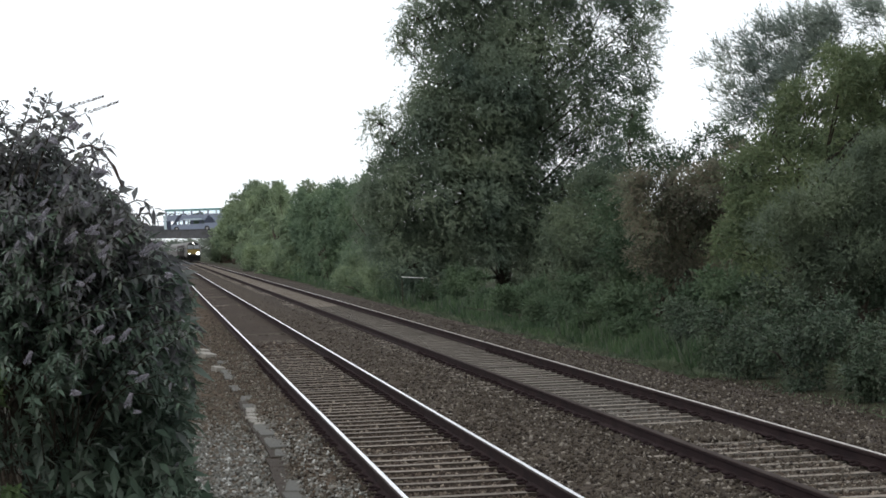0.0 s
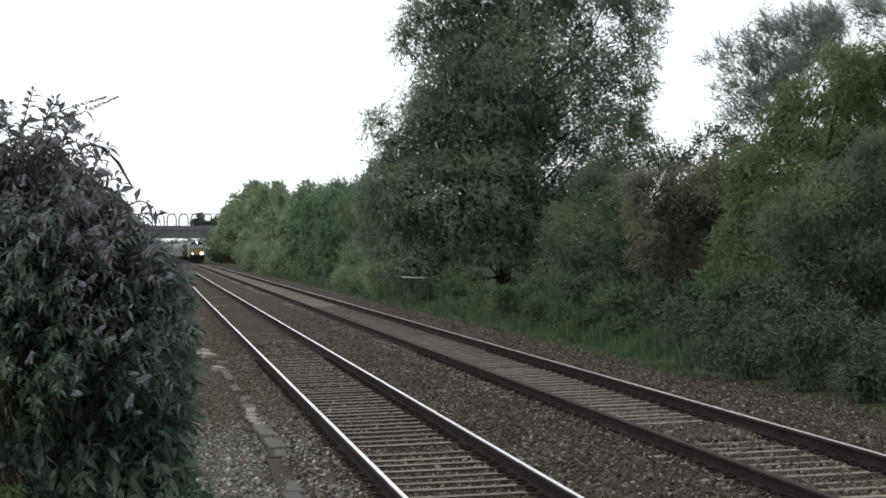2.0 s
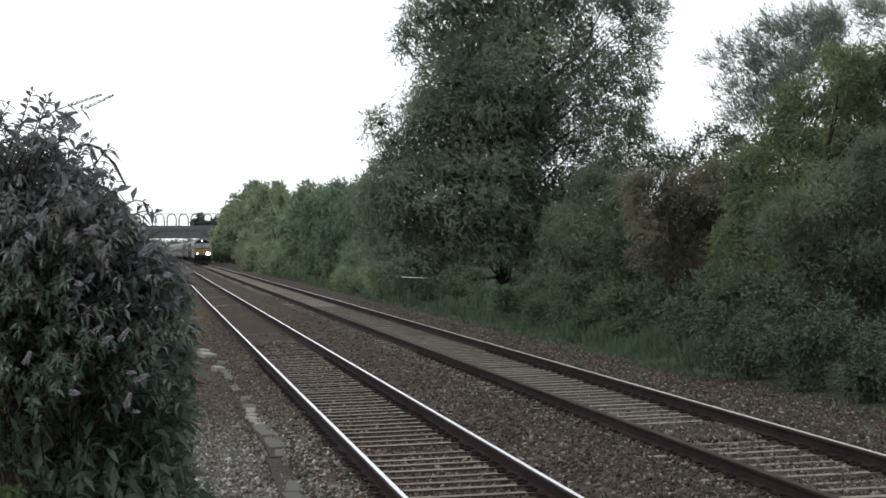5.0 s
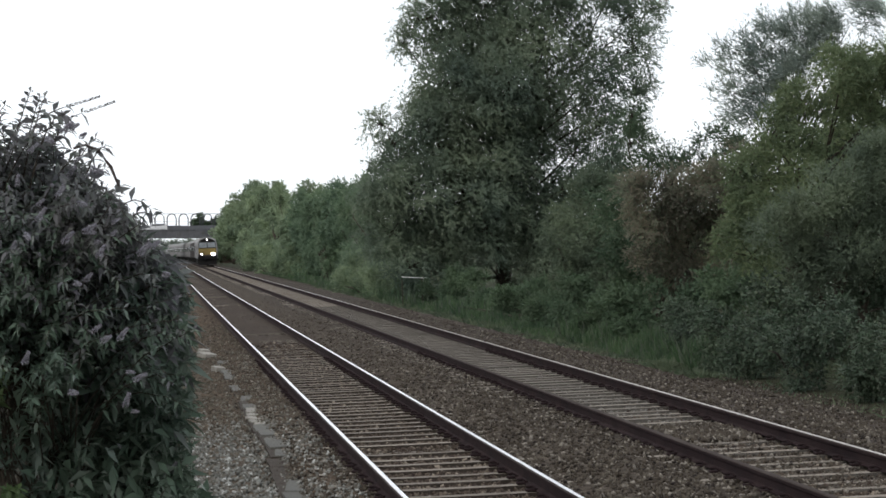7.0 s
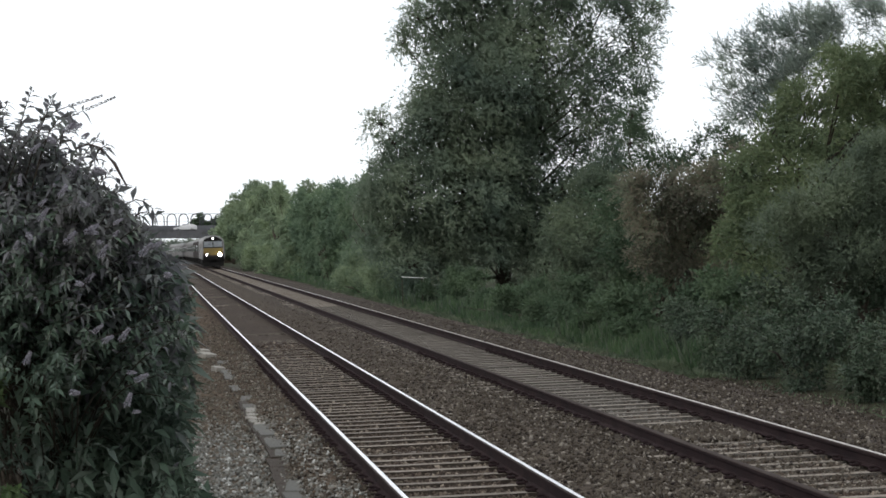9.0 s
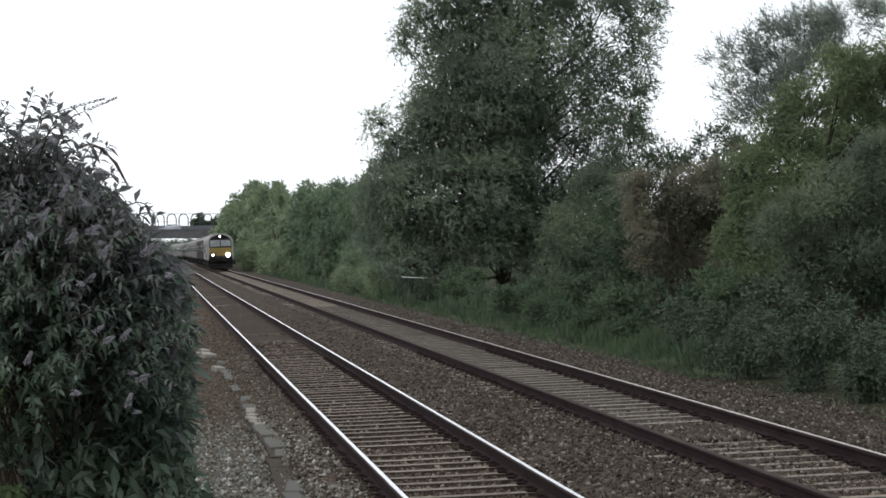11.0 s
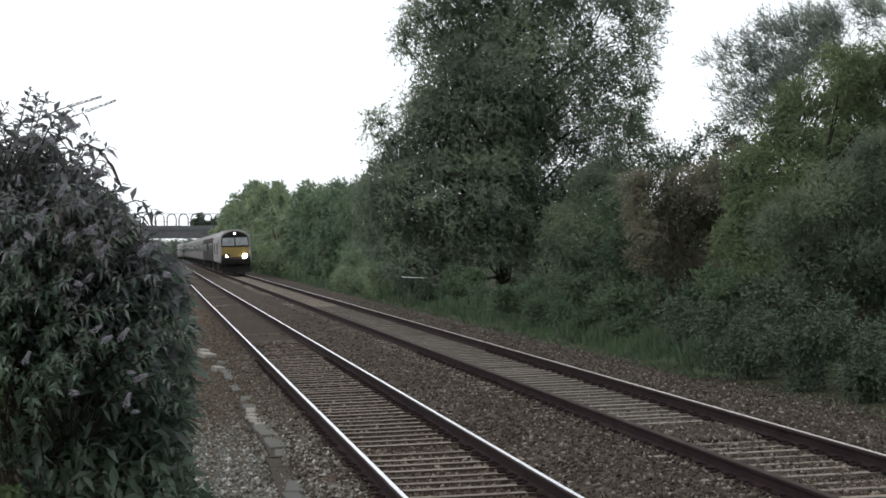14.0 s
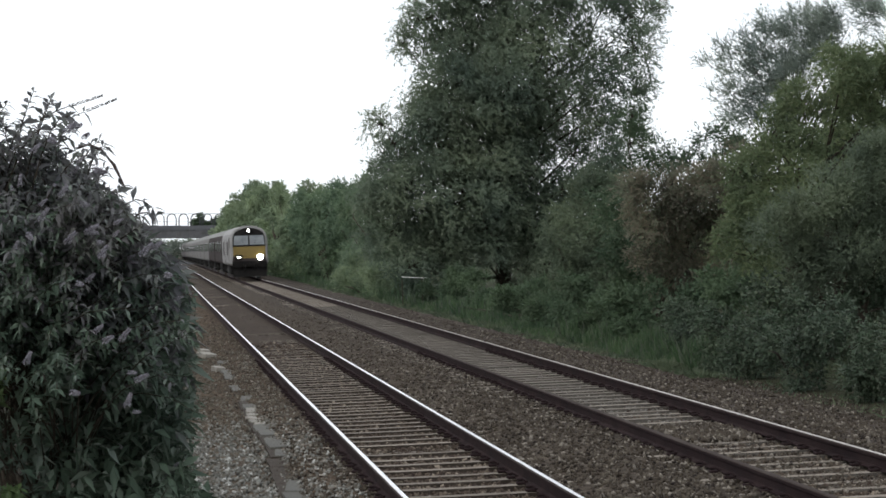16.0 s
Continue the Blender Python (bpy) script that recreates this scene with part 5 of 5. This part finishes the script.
def make_loco():
    root = thing("diesel_locomotive", pose(FAR_C, 415, 0), "silver-grey diesel locomotive with yellow front and lit headlamps", "locomotive")
    bm = bmesh.new()
    loft(bm, [hull(0.90, None, 0.0, 0.38), hull(0.97, None, 0.22, 0.38), hull(1.0, None, 0.6, 0.36), hull(1.0, None, 2.2, 0.0), hull(1.0, None, 17.4, 0.0), hull(1.0, None, 19.2, 0.2), hull(0.93, None, 19.5, 0.05)])
    part("body", bm, LOCO_SILVER, root, "silver-grey painted body")
    bm = bmesh.new()
    loft(bm, [[(x * 0.86, y, z + 0.02) for x, z in ((1.24, 3.24), (1.0, 3.52), (0.62, 3.70), (0.25, 3.76), (-0.25, 3.76), (-0.62, 3.70), (-1.0, 3.52), (-1.24, 3.24))] for y in (2.2, 17.2)])
    part("roof_panel", bm, ROOF_GREY, root, "lighter grey roof")
    # front
    part("yellow_panel", plate(bmesh.new(), [(-0.48, -0.004, 1.48), (0.48, -0.004, 1.48), (1.12, -0.004, 1.66), (1.12, 0.055, 2.30), (-1.12, 0.055, 2.30), (-1.12, -0.004, 1.66)], 0.015), YELLOW, root, "yellow warning panel")
    brow = [(-1.14, 2.32), (1.14, 2.32), (1.12, 2.95), (0.99, 3.25), (0.70, 3.44), (0.36, 3.56), (0.0, 3.60), (-0.36, 3.56), (-0.70, 3.44), (-0.99, 3.25), (-1.12, 2.95)]
    part("windscreen_surround", loft(bmesh.new(), [[(x, 0.064 + (z - 2.32) * 0.374, z) for x, z in brow], [(x, 0.040 + (z - 2.32) * 0.374, z) for x, z in brow]]), BLACK, root, "black arched windscreen surround")
    rim = bmesh.new()
    tube(rim, [(x, 0.045 + (z - 2.32) * 0.374, z) for x, z in [(1.17, 1.5)] + [(x * 1.03, z + 0.03) for x, z in brow[1:]] + [(-1.174, 2.35), (-1.17, 1.5)]], [0.028] * 13, 6)
    part("front_rim", rim, LOCO_SILVER, root, "pale silver rim around the cab front")
    for s in (-1, 1):
        a, b = (0.05, 1.08) if s > 0 else (-1.08, -0.05)
        c, d = (0.05, 1.02) if s > 0 else (-1.02, -0.05)
        part("windscreen", plate(bmesh.new(), [(a, 0.080, 2.40), (b, 0.080, 2.40), (d, 0.328, 3.06), (c, 0.328, 3.06)], 0.045), CAB_GLASS, root, "windscreen pane with the sky's reflection painted in grey-blue")
        bm = bmesh.new()
        tube(bm, [(s * 0.15, -0.06, 2.25), (s * 0.42, 0.06, 2.6), (s * 0.5, 0.15, 2.8)], [0.010, 0.008, 0.006], 5)
        part("wiper", bm, BLACK, root)
        cl = part("lamp_cluster", box(bmesh.new(), (s * 0.74 - 0.24, -0.06, 1.36), (s * 0.74 + 0.24, -0.017, 1.74), 0.03), BLACK, root, "black lamp housing")
        big = s > 0
        part("headlamp", cylinder(bmesh.new(), (s * 0.74, -0.10, 1.55), (s * 0.74, -0.05, 1.55), 0.20 if big else 0.09, None, 20), LAMP if big else LAMP_SMALL, cl, "lit headlamp" if big else "lit marker lamp")
        bf = part("buffer", cylinder(cylinder(bmesh.new(), (s * 0.87, -0.55, 1.06), (s * 0.87, -0.50, 1.06), 0.24, None, 18), (s * 0.87, -0.50, 1.06), (s * 0.87, 0.05, 1.06), 0.11, None, 14), BLACK, root, "steel buffer")
        # cab side: door, window, handrail
        part("cab_door", box(bmesh.new(), (s * 1.325, 2.3, 1.15), (s * 1.345, 3.0, 3.0), 0.01), LOCO_SILVER, root, "cab door")
        part("cab_window", box(bmesh.new(), (s * 1.325, 1.15, 2.25), (s * 1.342, 2.0, 2.95), 0.01), DARK_GLASS, root, "dark cab side window")
        part("handrail", cylinder(bmesh.new(), (s * 1.38, 2.22, 1.3), (s * 1.38, 2.22, 2.6), 0.02), STEEL, root)
        for y0, y1 in ((5.0, 6.6), (13.6, 15.6)):
            bm = box(bmesh.new(), (s * 1.325, y0, 1.7), (s * 1.338, y1, 2.7), 0.008)
            for q in range(6):
                box(bm, (s * 1.336, y0 + 0.05, 1.78 + q * 0.15), (s * 1.345, y1 - 0.05, 1.84 + q * 0.15))
            part("grille", bm, DARK_PAINT, root, "dark side grille")
        for y in (7.6, 9.6, 11.6):
            part("panel_strip", box(bmesh.new(), (s * 1.326, y, 1.2), (s * 1.336, y + 0.06, 2.9)), DARK_PAINT, root)
    part("lower_panel", plate(bmesh.new(), [(-1.17, -0.002, 1.20), (1.17, -0.002, 1.20), (1.17, -0.002, 1.66), (-1.17, -0.002, 1.66)], 0.008), DARK_PAINT, root, "grimy dark lower front panel")
    top = part("lamp_box", box(bmesh.new(), (-0.26, 0.32, 3.26), (0.26, 0.75, 3.58), 0.04), BLACK, root, "black top lamp box")
    part("headlamp", cylinder(bmesh.new(), (0, 0.29, 3.42), (0, 0.33, 3.42), 0.09, None, 20), LAMP_SMALL, top, "lit top lamp")
    bm = box(bmesh.new(), (-1.2, -0.02, 0.85), (1.2, 0.3, 1.32), 0.03)
    part("buffer_beam", bm, BLACK, root, "black buffer beam")
    bm = bmesh.new()
    box(bm, (-0.10, -0.40, 0.92), (0.10, 0.0, 1.10), 0.02)
    for x in (-0.45, -0.3, 0.3, 0.45):
        tube(bm, [(x, -0.02, 1.05), (x * 1.02, -0.14, 0.85), (x * 1.05, -0.08, 0.6)], [0.03, 0.03, 0.03], 6)
    part("coupling", bm, BLACK, root, "coupling hook and brake hoses")
    bm = loft(bmesh.new(), [[(-1.15, -0.15, 0.2), (1.15, -0.15, 0.2), (1.2, 0.1, 0.85), (-1.2, 0.1, 0.85)], [(-1.1, 0.05, 0.2), (1.1, 0.05, 0.2), (1.15, 0.3, 0.85), (-1.15, 0.3, 0.85)]])
    part("snow_plough", bm, BLACK, root, "black snow plough")
    part("fuel_tank", box(bmesh.new(), (-1.2, 7.2, 0.35), (1.2, 12.2, 1.0), 0.1), BLACK, root)
    for y in (4.0, 15.6):
        make_bogie(root, y, 2.8)
    return root


def make_coach(paint, label):
    root = thing("railway_coach", pose(FAR_C, 440, 0), label, "railway coach", "coaches of the train")
    body = bmesh.new()
    loft(body, [hull(0.97, None, 0.25, 0.0), hull(1.0, None, 0.4, 0.0), hull(1.0, None, 22.4, 0.0), hull(0.97, None, 22.55, 0.0)])
    for f in body.faces:
        if f.calc_center_median().z > 3.1 and abs(f.normal.y) < 0.5:
            f.material_index = 1
    part("body", body, [paint, ROOF_GREY], root, "painted body with grey roof")
    for s in (-1, 1):
        for k in range(9):
            part("window", box(bmesh.new(), (s * 1.322, 2.6 + k * 2.0, 1.95), (s * 1.338, 4.0 + k * 2.0, 2.75), 0.008), DARK_GLASS, root, "dark window pane")
        for y in (0.7, 21.2):
            part("door", box(bmesh.new(), (s * 1.326, y, 1.12), (s * 1.345, y + 0.8, 2.95), 0.01), paint, root, "side door")
    for y0, y1 in ((0.0, 0.28), (22.52, 22.8)):
        part("gangway", box(bmesh.new(), (-0.5, y0, 1.1), (0.5, y1, 3.2), 0.03), BLACK, root, "black gangway bellows")
    part("underframe", box(bmesh.new(), (-1.1, 6.5, 0.45), (1.1, 15.5, 1.02), 0.06), BLACK, root, "dark underframe equipment")
    for y in (3.3, 19.5):
        make_bogie(root, y, 2.5)
    return root


LOCO = make_loco()
COACHES = [make_coach(DARK_PAINT, "dark grey-brown railway coach with pale roof"), make_coach(SILVER, "pale silver-grey railway coach with dark windows")]
COACHES.insert(1, copy_thing(COACHES[0], pose(FAR_C, 463, 0)))
for _ in range(9):
    COACHES.append(copy_thing(COACHES[2], pose(FAR_C, 486, 0)))


# ---- road vehicles on the bridge ----
def make_wheel(root, x, y, r, w, name="wheel"):
    wheel = part(name, cylinder(bmesh.new(), (x, y - w / 2, r), (x, y + w / 2, r), r, None, 20), RUBBER, root)
    part("hub", cylinder(bmesh.new(), (x, y - w / 2 - 0.012, r), (x, y + w / 2 + 0.012, r), r * 0.55, None, 14), STEEL, wheel)


def make_bus():
    """A double-decker that drives towards -x; y from -1.25 (seen side) to 1.25."""
    root = thing("double_decker_bus", pose(-0.1, 434, ROAD_Z), "slate-blue double-decker bus with pale front and see-through windows", "bus")
    L, W = 10.9, 1.25
    for s in (-1, 1):
        y0, y1 = (-W, -W + 0.06) if s < 0 else (W - 0.06, W)
        part("lower_side", box(bmesh.new(), (1.3, y0, 0.35), (L, y1, 1.35), 0.01), BUS_NAVY, root, "slate-blue lower side")
        part("middle_band", box(bmesh.new(), (0.5, y0, 2.05), (L, y1, 3.1), 0.01), BUS_NAVY, root, "slate-blue band between the decks")
        part("cant_rail", box(bmesh.new(), (0.3, y0, 3.85), (L, y1, 4.05), 0.01), TEAL, root, "teal strip over the windows")
        for x in (0.3, 2.0, 3.55, 5.1, 6.65, 8.2, 9.75, L - 0.35):
            part("pillar", box(bmesh.new(), (x, y0 + 0.004, 3.1), (x + 0.28, y1 - 0.004, 3.85)), BUS_NAVY if x < 9 else BUS_PALE, root)
        for x in (2.0, 3.55, 5.1, 6.65):
            part("pillar", box(bmesh.new(), (x, y0 + 0.004, 1.35), (x + 0.4, y1 - 0.004, 2.05)), BUS_DARK, root)
        part("rear_quarter", box(bmesh.new(), (7.6, y0 - 0.004 * (s < 0), 1.352), (L - 0.02, y1 + 0.004 * (s > 0), 2.048), 0.01), BUS_NAVY, root)
        part("upper_pane", box(bmesh.new(), (0.58, (y0 + y1) / 2 - 0.004, 3.1), (L - 0.35, (y0 + y1) / 2 + 0.004, 3.85)), CLEAR, root, "clear upper-deck glazing").visible_shadow = False
        part("lower_pane", box(bmesh.new(), (2.4, (y0 + y1) / 2 - 0.004, 1.35), (7.6, (y0 + y1) / 2 + 0.004, 2.05)), CLEAR, root, "clear lower-deck glazing").visible_shadow = False
    bm = bmesh.new()
    loft(bm, [[(7.2, -W - 0.006, 1.5), (9.6, -W - 0.006, 1.5), (9.2, -W - 0.006, 2.2), (8.4, -W - 0.006, 3.0), (7.9, -W - 0.006, 2.4)], [(7.2, -W + 0.01, 1.5), (9.6, -W + 0.01, 1.5), (9.2, -W + 0.01, 2.2), (8.4, -W + 0.01, 3.0), (7.9, -W + 0.01, 2.4)]])
    part("side_graphic", bm, BUS_DARK, root, "dark angular graphic")
    bm = bmesh.new()
    loft(bm, [[(2.2, -W - 0.006, 1.36), (3.4, -W - 0.006, 3.05), (2.7, -W - 0.006, 3.05), (1.5, -W - 0.006, 1.36)], [(2.2, -W + 0.01, 1.36), (3.4, -W + 0.01, 3.05), (2.7, -W + 0.01, 3.05), (1.5, -W + 0.01, 1.36)]])
    part("side_graphic", bm, BUS_DARK, root, "dark slanting graphic")
    part("light_panel", box(bmesh.new(), (3.6, -W - 0.008, 2.15), (7.0, -W, 2.35)), BUS_PALE, root, "pale stripe")
    part("door", box(bmesh.new(), (0.55, -W - 0.002, 0.4), (1.3, -W + 0.05, 2.05), 0.01), BUS_DARK, root, "dark entrance door")
    part("front", box(bmesh.new(), (0.0, -W, 0.3), (0.5, W, 2.0), 0.08), BUS_PALE, root, "pale blue front")
    part("front_band", box(bmesh.new(), (0.05, -W + 0.02, 2.0), (0.48, W - 0.02, 3.15), 0.06), BUS_PALE, root)
    part("upper_windscreen", box(bmesh.new(), (0.12, -W + 0.05, 3.15), (0.16, W - 0.05, 3.85)), CLEAR, root).visible_shadow = False
    part("rear", box(bmesh.new(), (L - 0.12, -W + 0.06, 0.35), (L + 0.02, W - 0.06, 4.05), 0.03), BUS_NAVY, root, "slate-blue rear")
    part("floor", box(bmesh.new(), (0.1, -W + 0.07, 0.32), (L - 0.13, W - 0.07, 0.45)), BLACK, root)
    part("upper_floor", box(bmesh.new(), (0.5, -W + 0.07, 2.25), (L - 0.13, W - 0.07, 2.33)), BLACK, root)
    part("roof", box(bmesh.new(), (0.1, -W + 0.01, 4.05), (L, W - 0.01, 4.22), 0.07), TEAL, root, "teal-grey roof")
    for x in (2.3, 8.0):
        for s in (-1, 1):
            make_wheel(root, x, s * 1.12, 0.48, 0.28)
    return root


def make_car(name, paint, length, height, label, group="", square=0.0):
    """A car that drives towards -x, its front at 0."""
    root = thing(name, pose(0, 434, ROAD_Z), label, "car")
    L, H = length, height
    def ring(y, inset):
        return [(0.05, y, 0.32), (0.0, y, 0.62), (0.18, y, 0.78), (L * 0.26, y, 0.95), (L * 0.40, y * inset, H - 0.03), (L * 0.60, y * inset, H), (L * (0.82 + square), y * inset, H - 0.06), (L - 0.04, y, 0.98), (L, y, 0.6), (L - 0.06, y, 0.32)]
    bm = loft(bmesh.new(), [ring(-0.86, 0.82), ring(-0.80, 0.72), ring(0.80, 0.72), ring(0.86, 0.82)])
    part("body", bm, paint, root, "", False)
    for s in (-1, 1):
        y = s * 0.80
        def panel(x0, x1, x2, x3):
            z0, z1 = 0.99, H - 0.12
            a = [(x0, s * 0.845, z0), (x1, s * 0.845, z0), (x2, s * 0.745, z1), (x3, s * 0.745, z1)]
            return loft(bmesh.new(), [a, [(px, py - s * 0.05, pz) for px, py, pz in a]])
        part("side_window", panel(L * 0.33, L * 0.55, L * 0.55, L * 0.42), DARK_GLASS, root, "dark side window")
        part("side_window", panel(L * 0.57, L * 0.84, L * (0.79 + square), L * 0.57), DARK_GLASS, root, "dark side window")
        for x in (L * 0.19, L * 0.80):
            make_wheel(root, x, s * 0.76, 0.31, 0.2)
        part("lamp", box(bmesh.new(), (0.0, s * 0.62 - 0.16, 0.62), (0.14, s * 0.62 + 0.16, 0.76), 0.02), STEEL, root, "headlight")
    return root


BUS = make_bus()
CARS = [(make_car("hatchback_car", SILVER_PAINT, 4.1, 1.42, "silver hatchback car crossing the bridge"), 5.85, 3.8, -9.6),
        (make_car("estate_car", WHITE_PAINT, 4.7, 1.66, "white estate car crossing the bridge", "", 0.12), 4.65, 6.3, -9.7),
        (make_car("hatchback_car", WHITE_PAINT, 4.4, 1.44, "white hatchback car crossing the bridge"), 6.3, 8.7, -8.8),
        (make_car("hatchback_car", SILVER_PAINT, 4.2, 1.45, "pale silver car crossing the bridge"), -2.0, 11.3, -9.4)]


# ---- what moves ----
def on_rails(front):
    slope = float(bend(front + 12) - bend(front)) / 12
    return pose(FAR_C + float(bend(front)), front, dip(front), 0, 0, -math.degrees(slope))


TRAIN = [(0.0, 415.0), (4.0, 345.7), (9.0, 263.7), (14.5, 182.0), (16.0, 159.5)]


def train_front(t):
    ts, ys = [a for a, _ in TRAIN], [b for _, b in TRAIN]
    c = np.polyfit(ts, ys, 2)
    return float(np.polyval(c, t))


GUSTS = [(0, 0.03), (1.5, 0.35), (2.6, 0.12), (3.5, 0.08), (5.2, -0.15), (7, -0.32), (8, -0.18), (9, -0.08), (10.7, 0.05), (12.5, 0.08), (13.6, -0.12), (14.5, -0.25), (16, -0.05)]


def motions():
    times = [0, 2, 4, 6, 8, 10, 12, 14, 16]
    walk(LOCO, [(t, on_rails(train_front(t))) for t in times])
    for i, c in enumerate(COACHES):
        walk(c, [(t, on_rails(train_front(t) + 19.9 + 22.95 * i)) for t in times])
    walk(BUS, [(t, pose(-0.15 - 10.3 * t, BRIDGE_Y + 4, ROAD_Z)) for t in (0, 8, 16)])
    for car, x, t0, v in CARS:
        walk(car, [(t, pose(x - 2.1 + v * (t - t0), BRIDGE_Y + 3.4, ROAD_Z)) for t in (0, 8, 16)])
    stand = BUSH.matrix_basis.copy()
    walk(BUSH, [(t, stand @ pose(0, 0, 0, 0, lean, 0)) for t, lean in GUSTS])
    for arm, foot, size, i in SWAYING:
        rows = []
        for k in range(33):
            t = k * 0.5
            lean = size * (2.0 * math.sin(1.9 * t + i * 0.7) + 1.6 * math.sin(0.83 * t + i * 1.3) + 1.0)
            twist = size * 1.5 * math.sin(2.7 * t + i)
            rows.append((t, Matrix.Translation(foot) @ pose(0, 0, 0, twist, lean, 0)))
        walk(arm, rows)


motions()
